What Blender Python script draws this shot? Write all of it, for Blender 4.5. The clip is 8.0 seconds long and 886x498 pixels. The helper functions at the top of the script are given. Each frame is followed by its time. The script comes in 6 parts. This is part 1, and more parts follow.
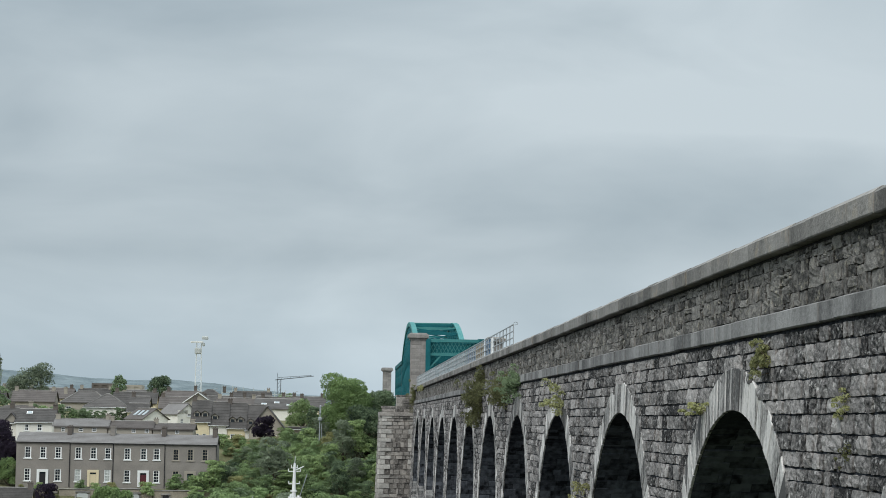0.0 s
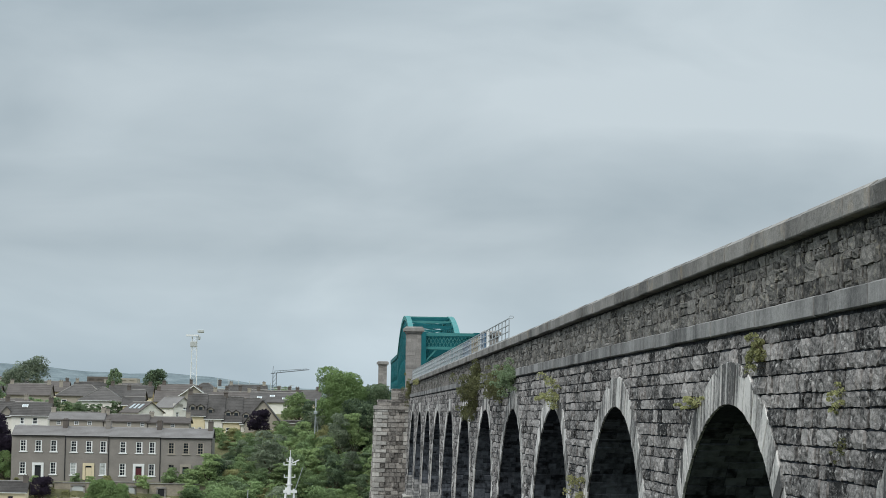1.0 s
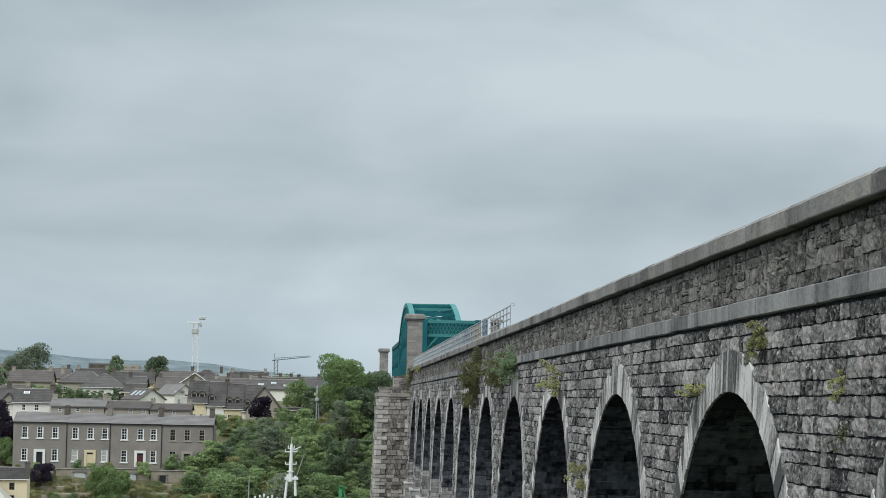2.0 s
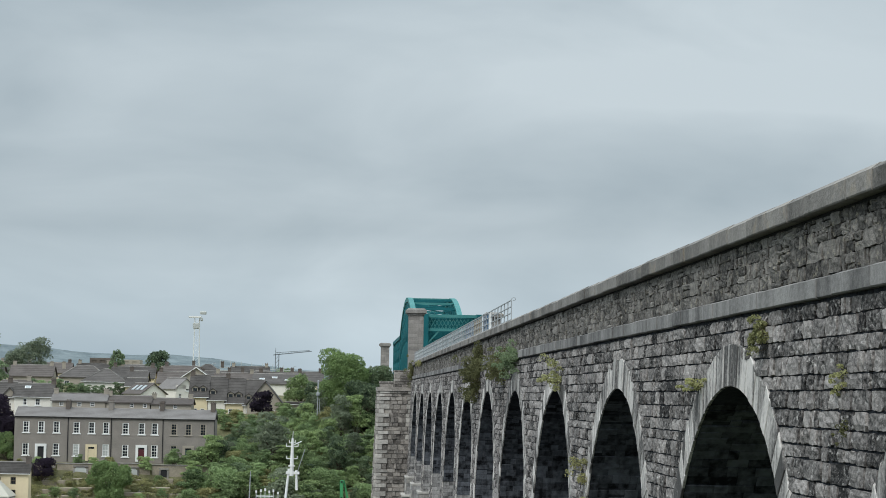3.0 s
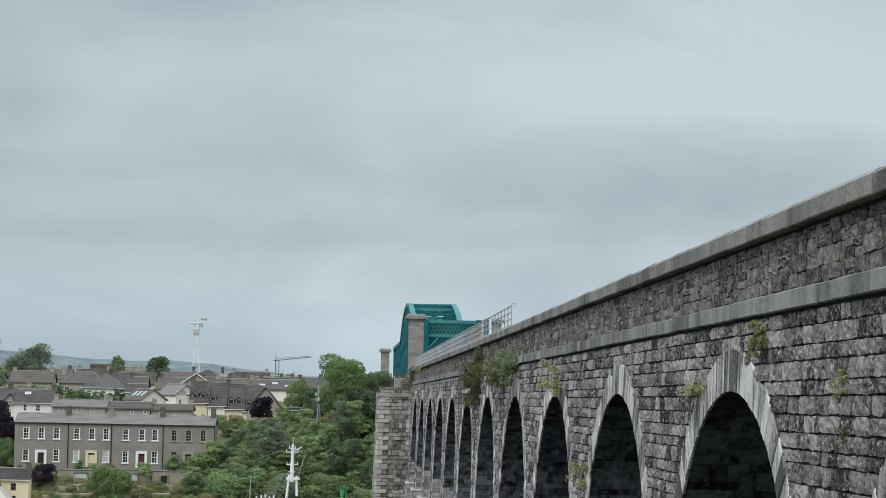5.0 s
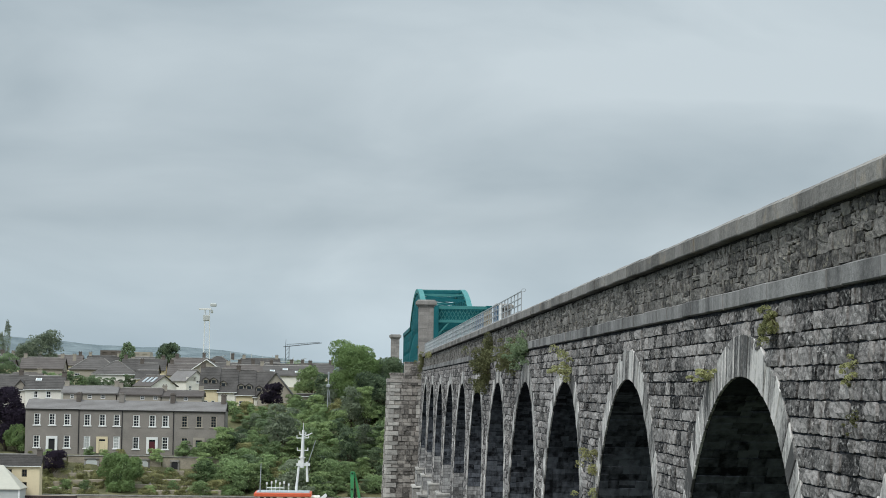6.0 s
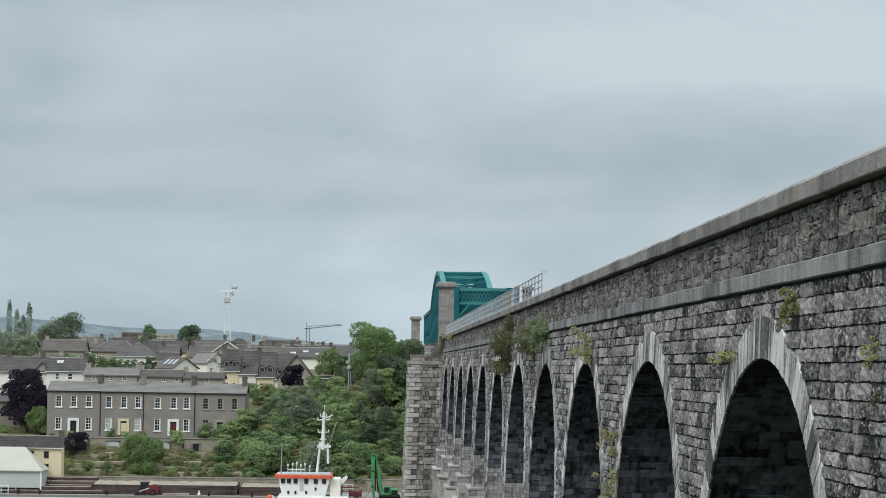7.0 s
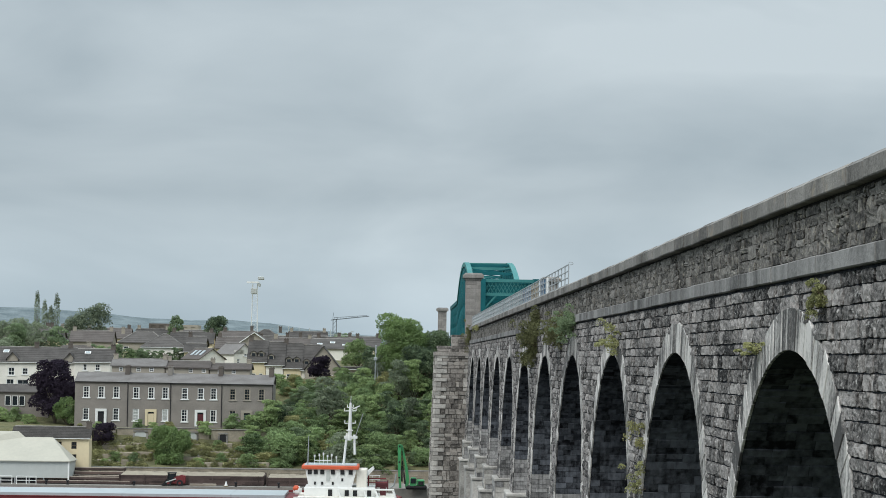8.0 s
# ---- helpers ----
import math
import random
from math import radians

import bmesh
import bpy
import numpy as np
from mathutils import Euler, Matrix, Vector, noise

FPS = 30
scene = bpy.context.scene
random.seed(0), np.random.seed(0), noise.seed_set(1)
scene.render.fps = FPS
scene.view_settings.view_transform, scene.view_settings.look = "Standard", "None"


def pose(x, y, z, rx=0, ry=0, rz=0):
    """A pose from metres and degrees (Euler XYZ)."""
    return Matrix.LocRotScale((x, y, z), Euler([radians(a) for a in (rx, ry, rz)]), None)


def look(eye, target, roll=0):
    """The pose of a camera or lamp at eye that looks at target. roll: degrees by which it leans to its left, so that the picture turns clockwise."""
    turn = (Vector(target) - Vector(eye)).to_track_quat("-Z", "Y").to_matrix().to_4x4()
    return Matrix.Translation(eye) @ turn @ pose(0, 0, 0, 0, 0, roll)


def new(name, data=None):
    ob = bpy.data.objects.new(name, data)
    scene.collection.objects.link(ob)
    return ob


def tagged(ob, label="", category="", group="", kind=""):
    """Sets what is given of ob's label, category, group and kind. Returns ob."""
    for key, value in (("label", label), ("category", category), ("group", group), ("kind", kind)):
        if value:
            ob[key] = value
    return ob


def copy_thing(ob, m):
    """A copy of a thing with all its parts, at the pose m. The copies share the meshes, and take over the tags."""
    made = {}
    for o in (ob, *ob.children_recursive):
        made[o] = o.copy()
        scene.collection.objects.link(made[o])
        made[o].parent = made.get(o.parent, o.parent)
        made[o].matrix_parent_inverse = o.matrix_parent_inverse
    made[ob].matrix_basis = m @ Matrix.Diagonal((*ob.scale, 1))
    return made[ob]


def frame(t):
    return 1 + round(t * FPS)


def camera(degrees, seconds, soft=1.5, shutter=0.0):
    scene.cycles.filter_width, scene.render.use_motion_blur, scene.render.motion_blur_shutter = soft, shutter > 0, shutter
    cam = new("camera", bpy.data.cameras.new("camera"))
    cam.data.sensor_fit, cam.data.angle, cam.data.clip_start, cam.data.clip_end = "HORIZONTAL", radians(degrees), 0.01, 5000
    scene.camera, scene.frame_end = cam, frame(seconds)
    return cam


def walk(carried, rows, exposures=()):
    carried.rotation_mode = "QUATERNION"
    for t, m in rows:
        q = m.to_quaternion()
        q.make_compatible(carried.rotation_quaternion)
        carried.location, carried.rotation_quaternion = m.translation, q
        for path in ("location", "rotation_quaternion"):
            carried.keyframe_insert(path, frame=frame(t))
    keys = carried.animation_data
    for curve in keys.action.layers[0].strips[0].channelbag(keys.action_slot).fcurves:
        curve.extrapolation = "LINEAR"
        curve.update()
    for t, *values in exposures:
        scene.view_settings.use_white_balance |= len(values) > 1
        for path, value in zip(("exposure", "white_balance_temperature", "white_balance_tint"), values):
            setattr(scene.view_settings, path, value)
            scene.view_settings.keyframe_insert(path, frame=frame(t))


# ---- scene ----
EYE = 27.0
cam = camera(25.34, 8.0, soft=0.9)
# seconds, turn about x, y and z in degrees; the camera stands on the bank and turns in the hand
TURNS = [
    (0.0, 94.977, -0.806, -2.998),
    (0.5, 94.930, -0.782, -3.100),
    (1.0, 94.797, -0.865, -3.128),
    (1.5, 94.601, -0.923, -3.114),
    (3.0, 94.265, -0.921, -3.060),
    (3.5, 94.346, -0.906, -3.081),
    (4.0, 94.474, -0.876, -3.095),
    (5.5, 94.316, -0.809, -2.962),
    (6.0, 94.010, -0.757, -2.763),
    (6.5, 93.708, -0.740, -2.490),
    (7.0, 93.480, -0.735, -2.166),
    (7.5, 93.318, -0.777, -1.809),
    (8.0, 93.215, -0.799, -1.395),
]
walk(cam, [(t, pose(0, 0, EYE, rx, ry, rz)) for t, rx, ry, rz in TURNS], exposures=[(0.0, 0.0), (8.0, 0.0)])

# ---------------------------------------------------------------- light
world = bpy.data.worlds.new("overcast_sky")
scene.world = world
world.use_nodes = True
wn, wl = world.node_tree.nodes, world.node_tree.links
wn.clear()
w_out = wn.new("ShaderNodeOutputWorld")
w_bg = wn.new("ShaderNodeBackground")
sky = wn.new("ShaderNodeTexSky")
sky.sky_type, sky.sun_disc = "NISHITA", False
sky.sun_elevation, sky.sun_rotation = radians(48), radians(215)
coord = wn.new("ShaderNodeTexCoord")
stretch = wn.new("ShaderNodeMapping")
stretch.inputs["Scale"].default_value = (2.4, 1.0, 7.0)
stretch.inputs["Rotation"].default_value = (0, radians(-9), 0)
stretch.inputs["Location"].default_value = (0.35, 0, 0.1)
wl.new(coord.outputs["Generated"], stretch.inputs["Vector"])
cloud = wn.new("ShaderNodeTexNoise")
cloud.inputs["Scale"].default_value, cloud.inputs["Detail"].default_value = 2.2, 5.0
cloud.inputs["Roughness"].default_value, cloud.inputs["Distortion"].default_value = 0.48, 0.35
wl.new(stretch.outputs["Vector"], cloud.inputs["Vector"])
tone = wn.new("ShaderNodeValToRGB")
tone.color_ramp.elements[0].position, tone.color_ramp.elements[0].color = 0.30, (0.385, 0.462, 0.512, 1)
tone.color_ramp.elements[1].position, tone.color_ramp.elements[1].color = 0.70, (0.585, 0.665, 0.71, 1)
# long flat cloud banks above the horizon, bent by a slow noise
swell = wn.new("ShaderNodeTexNoise")
swell.inputs["Scale"].default_value, swell.inputs["Detail"].default_value = 3.2, 3.0
bend = wn.new("ShaderNodeMapping")
bend.inputs["Scale"].default_value, bend.inputs["Location"].default_value = (1.0, 1.0, 4.0), (1.3, 0.2, 0.4)
wl.new(coord.outputs["Generated"], bend.inputs["Vector"]), wl.new(bend.outputs["Vector"], swell.inputs["Vector"])
axes = wn.new("ShaderNodeSeparateXYZ")
wl.new(coord.outputs["Generated"], axes.inputs["Vector"])


def sky_math(op, a, b, c=0.0):
    node = wn.new("ShaderNodeMath")
    node.operation = op
    for slot, v in zip(node.inputs, (a, b, c)):
        if isinstance(v, float):
            slot.default_value = v
        else:
            wl.new(v, slot)
    return node.outputs[0]


height = sky_math("MULTIPLY_ADD", swell.outputs["Fac"], 0.05, -0.025)
height = sky_math("ADD", height, axes.outputs["Z"])
height = sky_math("MULTIPLY_ADD", axes.outputs["X"], -0.012, height)
height = sky_math("MULTIPLY", height, 4.0)
banks = wn.new("ShaderNodeValToRGB")
banks.color_ramp.interpolation = "B_SPLINE"
for k, (p, g) in enumerate(((0.0, 0.55), (0.18, 0.72), (0.285, 0.66), (0.325, 0.22), (0.43, 0.20), (0.53, 0.44), (0.64, 0.82), (0.76, 0.30), (0.88, 0.5), (1.0, 0.5))):
    e = banks.color_ramp.elements[k] if k < 2 else banks.color_ramp.elements.new(p)
    e.position, e.color = p, (g, g, g, 1)
wl.new(height, banks.inputs["Fac"])
veil = wn.new("ShaderNodeMapRange")
veil.inputs["From Min"].default_value, veil.inputs["From Max"].default_value = -0.2, 0.3
veil.inputs["To Min"].default_value, veil.inputs["To Max"].default_value = -0.09, 0.12
wl.new(axes.outputs["X"], veil.inputs["Value"])
mass = sky_math("MULTIPLY_ADD", banks.outputs["Color"], 0.40, veil.outputs["Result"])
mass = sky_math("MULTIPLY_ADD", cloud.outputs["Fac"], 0.95, mass)
mass = sky_math("ADD", mass, -0.175)
wl.new(mass, tone.inputs["Fac"])
sky_dim = wn.new("ShaderNodeMix")
sky_dim.data_type, sky_dim.blend_type = "RGBA", "MULTIPLY"
sky_dim.inputs["Factor"].default_value = 1.0
sky_dim.inputs["B"].default_value = (0.07, 0.07, 0.07, 1)
wl.new(sky.outputs["Color"], sky_dim.inputs["A"])
cover = wn.new("ShaderNodeMix")
cover.data_type = "RGBA"
cover.inputs["Factor"].default_value = 0.96
wl.new(sky_dim.outputs["Result"], cover.inputs["A"])
wl.new(tone.outputs["Color"], cover.inputs["B"])
# an overcast sky is brighter overhead than along the horizon
split = wn.new("ShaderNodeSeparateXYZ")
wl.new(coord.outputs["Generated"], split.inputs["Vector"])
rise = wn.new("ShaderNodeMapRange")
rise.interpolation_type = "SMOOTHSTEP"
rise.inputs["From Min"].default_value, rise.inputs["From Max"].default_value = 0.15, 0.8
rise.inputs["To Min"].default_value, rise.inputs["To Max"].default_value = 1.0, 2.7
wl.new(split.outputs["Z"], rise.inputs["Value"])
haze = wn.new("ShaderNodeMapRange")
haze.inputs["From Min"].default_value, haze.inputs["From Max"].default_value = 0.0, 0.11
haze.inputs["To Min"].default_value, haze.inputs["To Max"].default_value = 1.04, 1.0
wl.new(split.outputs["Z"], haze.inputs["Value"])
level = wn.new("ShaderNodeMath")
level.operation = "MULTIPLY"
wl.new(rise.outputs["Result"], level.inputs[0]), wl.new(haze.outputs["Result"], level.inputs[1])
tint = wn.new("ShaderNodeMapRange")
tint.inputs["From Min"].default_value, tint.inputs["From Max"].default_value = 0.01, 0.085
tint.inputs["To Min"].default_value, tint.inputs["To Max"].default_value = 1.0, 0.0
wl.new(split.outputs["Z"], tint.inputs["Value"])
air = wn.new("ShaderNodeMix")
air.data_type, air.blend_type = "RGBA", "MULTIPLY"
air.inputs["B"].default_value = (0.95, 1.0, 1.035, 1)
wl.new(tint.outputs["Result"], air.inputs["Factor"]), wl.new(cover.outputs["Result"], air.inputs["A"])
bright = wn.new("ShaderNodeVectorMath")
bright.operation = "SCALE"
wl.new(air.outputs["Result"], bright.inputs[0])
wl.new(level.outputs[0], bright.inputs["Scale"])
wl.new(bright.outputs["Vector"], w_bg.inputs["Color"])
w_bg.inputs["Strength"].default_value = 1.0
wl.new(w_bg.outputs["Background"], w_out.inputs["Surface"])

sun = new("sun", bpy.data.lights.new("sun", "SUN"))
sun.data.energy, sun.data.angle, sun.data.color = 1.75, radians(30), (1.0, 0.97, 0.925)
sun.matrix_world = look((-60, -80, 110), (0, 0, 0))


# ---------------------------------------------------------------- materials
def material(name, base, dark=None, scale=1.0, rough=0.85, bump=0.3, bump_scale=8.0, spread=0.5, metal=0.0, piece=0.0, streak=0.0, run=1.0, spots=None, spot_amount=0.0, spot_scale=1.2, grain=0.45, bedding=1.0):
    """Two-scale procedural surface: large stains, fine grain, optional streaks downwards, spots of another colour and a change from piece to piece."""
    m = bpy.data.materials.new(name)
    m.use_nodes = True
    n, l = m.node_tree.nodes, m.node_tree.links
    bsdf = n["Principled BSDF"]
    dark = dark or tuple(0.6 * c for c in base)
    geo = n.new("ShaderNodeNewGeometry")
    large = n.new("ShaderNodeTexNoise")
    large.inputs["Scale"].default_value, large.inputs["Detail"].default_value = 0.6 * scale, 6
    fine = n.new("ShaderNodeTexNoise")
    fine.inputs["Scale"].default_value, fine.inputs["Detail"].default_value = bump_scale * scale, 6
    fine.inputs["Roughness"].default_value = 0.6
    place = geo.outputs["Position"]
    if bedding != 1.0:
        drawn = n.new("ShaderNodeMapping")
        drawn.inputs["Scale"].default_value = (1.0, bedding, 1.0)
        l.new(place, drawn.inputs["Vector"])
        place = drawn.outputs["Vector"]
    for t in (large, fine):
        l.new(place, t.inputs["Vector"])
    blend = n.new("ShaderNodeMath")
    blend.operation = "MULTIPLY_ADD"
    blend.inputs[1].default_value = 1.0 - grain
    l.new(large.outputs["Fac"], blend.inputs[0])
    half = n.new("ShaderNodeMath")
    half.operation = "MULTIPLY"
    half.inputs[1].default_value = grain
    l.new(fine.outputs["Fac"], half.inputs[0])
    l.new(half.outputs[0], blend.inputs[2])
    value = blend.outputs[0]
    if streak:
        mp = n.new("ShaderNodeMapping")
        mp.inputs["Scale"].default_value = (2.2 * run, 2.2 * run, 0.12)
        l.new(geo.outputs["Position"], mp.inputs["Vector"])
        flow = n.new("ShaderNodeTexNoise")
        flow.inputs["Scale"].default_value, flow.inputs["Detail"].default_value = 2.0, 4
        l.new(mp.outputs["Vector"], flow.inputs["Vector"])
        add = n.new("ShaderNodeMath")
        add.operation = "MULTIPLY_ADD"
        add.inputs[1].default_value = streak
        l.new(flow.outputs["Fac"], add.inputs[0])
        sub = n.new("ShaderNodeMath")
        sub.operation = "SUBTRACT"
        sub.inputs[1].default_value = streak * 0.5
        l.new(value, sub.inputs[0])
        l.new(sub.outputs[0], add.inputs[2])
        value = add.outputs[0]
    if piece:
        info = n.new("ShaderNodeObjectInfo")
        mix = n.new("ShaderNodeMath")
        mix.operation = "ADD"
        l.new(info.outputs["Random"], mix.inputs[0])
        l.new(geo.outputs["Random Per Island"], mix.inputs[1])
        frac = n.new("ShaderNodeMath")
        frac.operation = "FRACT"
        l.new(mix.outputs[0], frac.inputs[0])
        add = n.new("ShaderNodeMath")
        add.operation = "MULTIPLY_ADD"
        add.inputs[1].default_value = piece
        l.new(frac.outputs[0], add.inputs[0])
        sub = n.new("ShaderNodeMath")
        sub.operation = "SUBTRACT"
        sub.inputs[1].default_value = piece * 0.5
        l.new(value, sub.inputs[0])
        l.new(sub.outputs[0], add.inputs[2])
        value = add.outputs[0]
    ramp = n.new("ShaderNodeValToRGB")
    e = ramp.color_ramp.elements
    e[0].position, e[0].color = 0.5 - spread / 2, (*dark, 1)
    e[1].position, e[1].color = 0.5 + spread / 2, (*base, 1)
    l.new(value, ramp.inputs["Fac"])
    colour = ramp.outputs["Color"]
    if spots:
        sp = n.new("ShaderNodeTexNoise")
        sp.inputs["Scale"].default_value, sp.inputs["Detail"].default_value = spot_scale, 7
        sp.inputs["Roughness"].default_value = 0.65
        l.new(place, sp.inputs["Vector"])
        cut = n.new("ShaderNodeMapRange")
        cut.inputs["From Min"].default_value, cut.inputs["From Max"].default_value = 0.56, 0.68
        cut.inputs["To Max"].default_value = spot_amount
        l.new(sp.outputs["Fac"], cut.inputs["Value"])
        mx = n.new("ShaderNodeMix")
        mx.data_type = "RGBA"
        mx.inputs["B"].default_value = (*spots, 1)
        l.new(cut.outputs["Result"], mx.inputs["Factor"])
        l.new(colour, mx.inputs["A"])
        colour = mx.outputs["Result"]
    l.new(colour, bsdf.inputs["Base Color"])
    bsdf.inputs["Roughness"].default_value, bsdf.inputs["Metallic"].default_value = rough, metal
    bsdf.inputs["Specular IOR Level"].default_value = 0.5 if rough < 0.6 else 0.18
    if bump:
        b = n.new("ShaderNodeBump")
        b.inputs["Strength"].default_value, b.inputs["Distance"].default_value = bump, 0.05 / scale
        l.new(fine.outputs["Fac"], b.inputs["Height"])
        l.new(b.outputs["Normal"], bsdf.inputs["Normal"])
    return m


def leaf_material(name, base, dark):
    m = bpy.data.materials.new(name)
    m.use_nodes = True
    n, l = m.node_tree.nodes, m.node_tree.links
    bsdf = n["Principled BSDF"]
    geo, info = n.new("ShaderNodeNewGeometry"), n.new("ShaderNodeObjectInfo")
    patch = n.new("ShaderNodeTexNoise")
    patch.inputs["Scale"].default_value, patch.inputs["Detail"].default_value = 0.55, 6
    l.new(geo.outputs["Position"], patch.inputs["Vector"])
    a = n.new("ShaderNodeMath")
    a.operation = "MULTIPLY_ADD"
    a.inputs[1].default_value = 0.30
    l.new(geo.outputs["Random Per Island"], a.inputs[0])
    l.new(patch.outputs["Fac"], a.inputs[2])
    b = n.new("ShaderNodeMath")
    b.operation = "MULTIPLY_ADD"
    b.inputs[1].default_value = 0.35
    l.new(info.outputs["Random"], b.inputs[0])
    l.new(a.outputs[0], b.inputs[2])
    ramp = n.new("ShaderNodeValToRGB")
    e = ramp.color_ramp.elements
    e[0].position, e[0].color = 0.42, (*dark, 1)
    e[1].position, e[1].color = 0.95, (*base, 1)
    l.new(b.outputs[0], ramp.inputs["Fac"])
    l.new(ramp.outputs["Color"], bsdf.inputs["Base Color"])
    bsdf.inputs["Roughness"].default_value = 0.75
    bsdf.inputs["Specular IOR Level"].default_value = 0.2
    thin = n.new("ShaderNodeBsdfTranslucent")
    l.new(ramp.outputs["Color"], thin.inputs["Color"])
    both = n.new("ShaderNodeMixShader")
    both.inputs["Fac"].default_value = 0.4
    l.new(bsdf.outputs["BSDF"], both.inputs[1]), l.new(thin.outputs["BSDF"], both.inputs[2])
    l.new(both.outputs["Shader"], n["Material Output"].inputs["Surface"])
    return m


def glass_material(name, tint=(0.02, 0.025, 0.03)):
    m = bpy.data.materials.new(name)
    m.use_nodes = True
    bsdf = m.node_tree.nodes["Principled BSDF"]
    bsdf.inputs["Base Color"].default_value = (*tint, 1)
    bsdf.inputs["Roughness"].default_value = 0.12
    bsdf.inputs["Specular IOR Level"].default_value = 0.4
    return m


ASHLAR = material("rock_faced_limestone", (0.36, 0.335, 0.32), (0.024, 0.023, 0.023), 1.0, 0.92, 1.0, 9.0, 0.31, piece=0.29, spots=(0.60, 0.575, 0.55), spot_amount=0.75, spot_scale=7.0, grain=0.66, bedding=0.6)
RUBBLE = material("rubble_limestone", (0.275, 0.258, 0.237), (0.038, 0.036, 0.034), 1.0, 0.92, 1.0, 9.0, 0.34, piece=0.24, spots=(0.42, 0.38, 0.29), spot_amount=0.5, spot_scale=6.0, grain=0.62, bedding=0.6)
DRESSED = material("dressed_limestone", (0.66, 0.63, 0.597), (0.085, 0.082, 0.08), 1.0, 0.85, 0.5, 9.0, 0.36, piece=0.38, streak=0.8)
COPING = material("coping_limestone", (0.325, 0.307, 0.286), (0.11, 0.104, 0.097), 1.0, 0.88, 0.6, 8.0, 0.42, piece=0.26, streak=0.3, run=0.5, spots=(0.38, 0.30, 0.20), spot_amount=0.35)
SLAB = material("string_limestone", (0.33, 0.32, 0.31), (0.105, 0.102, 0.10), 1.0, 0.88, 0.5, 8.0, 0.40, piece=0.26, streak=0.55, run=0.4)
PIER = material("pale_weathered_limestone", (0.64, 0.61, 0.565), (0.22, 0.21, 0.195), 1.0, 0.92, 0.9, 4.0, 0.42, piece=0.26, spots=(0.66, 0.62, 0.57), spot_amount=0.4, spot_scale=1.6)
MORTAR = material("dark_mortar", (0.05, 0.05, 0.049), (0.02, 0.02, 0.021), 1.0, 0.95, 0.5, 10.0)
# shade inside the arches is put into this dark colour
SOFFIT = material("shade_dark_masonry", (0.055, 0.061, 0.075), (0.007, 0.0078, 0.010), 1.2, 0.92, 0.9, 4.0, 0.30, streak=0.3, spots=(0.075, 0.08, 0.085), spot_amount=0.5, spot_scale=1.4)
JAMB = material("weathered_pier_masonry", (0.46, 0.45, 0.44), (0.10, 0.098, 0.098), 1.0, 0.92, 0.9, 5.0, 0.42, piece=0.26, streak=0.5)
# vault blocks are coloured dark for the shade under the arch
VAULT = material("shade_dark_vault_stones", (0.155, 0.167, 0.19), (0.008, 0.0088, 0.0112), 1.0, 0.92, 0.9, 3.0, 0.34, piece=0.24, streak=0.35, grain=0.6)
TUFT = leaf_material("yellow_green_tufts", (0.50, 0.50, 0.25), (0.19, 0.20, 0.095))
GREEN_STEEL = material("teal_painted_steel", (0.014, 0.15, 0.165), (0.007, 0.085, 0.10), 0.6, 0.6, 0.1, 6.0)
# paler teal for the bowed top chords and some cross struts
PALE_TEAL = material("pale_teal_steel", (0.085, 0.27, 0.26), (0.03, 0.17, 0.17), 0.6, 0.6, 0.1, 6.0)
GALV = material("galvanised_steel", (0.44, 0.46, 0.47), (0.28, 0.30, 0.31), 1.0, 0.5, 0.1, 10.0, metal=0.1)
MESH_WIRE = material("bright_galvanised_wire", (0.70, 0.72, 0.73), (0.55, 0.57, 0.58), 1.0, 0.5, 0.1, 10.0, metal=0.1)
GRASS = material("rough_grass", (0.20, 0.187, 0.10), (0.075, 0.08, 0.042), 0.7, 0.95, 0.8, 6.0, 0.36)
QUAY = material("quay_concrete", (0.33, 0.31, 0.28), (0.20, 0.19, 0.17), 0.5, 0.9, 0.3, 6.0)
WATER = material("river_water", (0.06, 0.07, 0.06), (0.04, 0.05, 0.045), 0.3, 0.12, 0.25, 1.5)
# distance haze is mixed into the bluish grey of the hills
HILL = material("haze_tinted_fields_and_woods", (0.20, 0.235, 0.245), (0.085, 0.112, 0.122), 0.06, 1.0, 0.0, 5.0, 0.3)
SLATE = material("slate_roof", (0.124, 0.114, 0.108), (0.052, 0.048, 0.045), 0.8, 0.9, 0.4, 6.0, 0.40, piece=0.32)
SLATE_PALE = material("worn_grey_slate", (0.25, 0.238, 0.232), (0.14, 0.128, 0.12), 0.6, 0.9, 0.3, 6.0, 0.5)
TILE_RED = material("brown_tile_roof", (0.152, 0.134, 0.124), (0.078, 0.068, 0.064), 0.8, 0.9, 0.4, 6.0)
RENDER_GREY = material("grey_cement_render", (0.305, 0.275, 0.246), (0.185, 0.168, 0.152), 0.7, 0.95, 0.3, 6.0, 0.5)
RENDER_WHITE = material("white_painted_render", (0.85, 0.815, 0.735), (0.66, 0.63, 0.57), 0.6, 0.88, 0.15, 6.0, 0.5, streak=0.2)
RENDER_CREAM = material("cream_painted_render", (0.74, 0.635, 0.43), (0.59, 0.50, 0.34), 0.5, 0.85, 0.1, 6.0, 0.7, streak=0.2)
RENDER_TAN = material("pebbledash_render", (0.40, 0.36, 0.30), (0.28, 0.25, 0.21), 0.5, 0.9, 0.2, 8.0, 0.7)
BRICK = material("grey_brown_brick", (0.165, 0.14, 0.122), (0.09, 0.078, 0.07), 0.8, 0.9, 0.2, 8.0)
WHITE = material("white_gloss_paint", (0.82, 0.82, 0.80), (0.72, 0.72, 0.70), 0.5, 0.4, 0.0, 5.0)
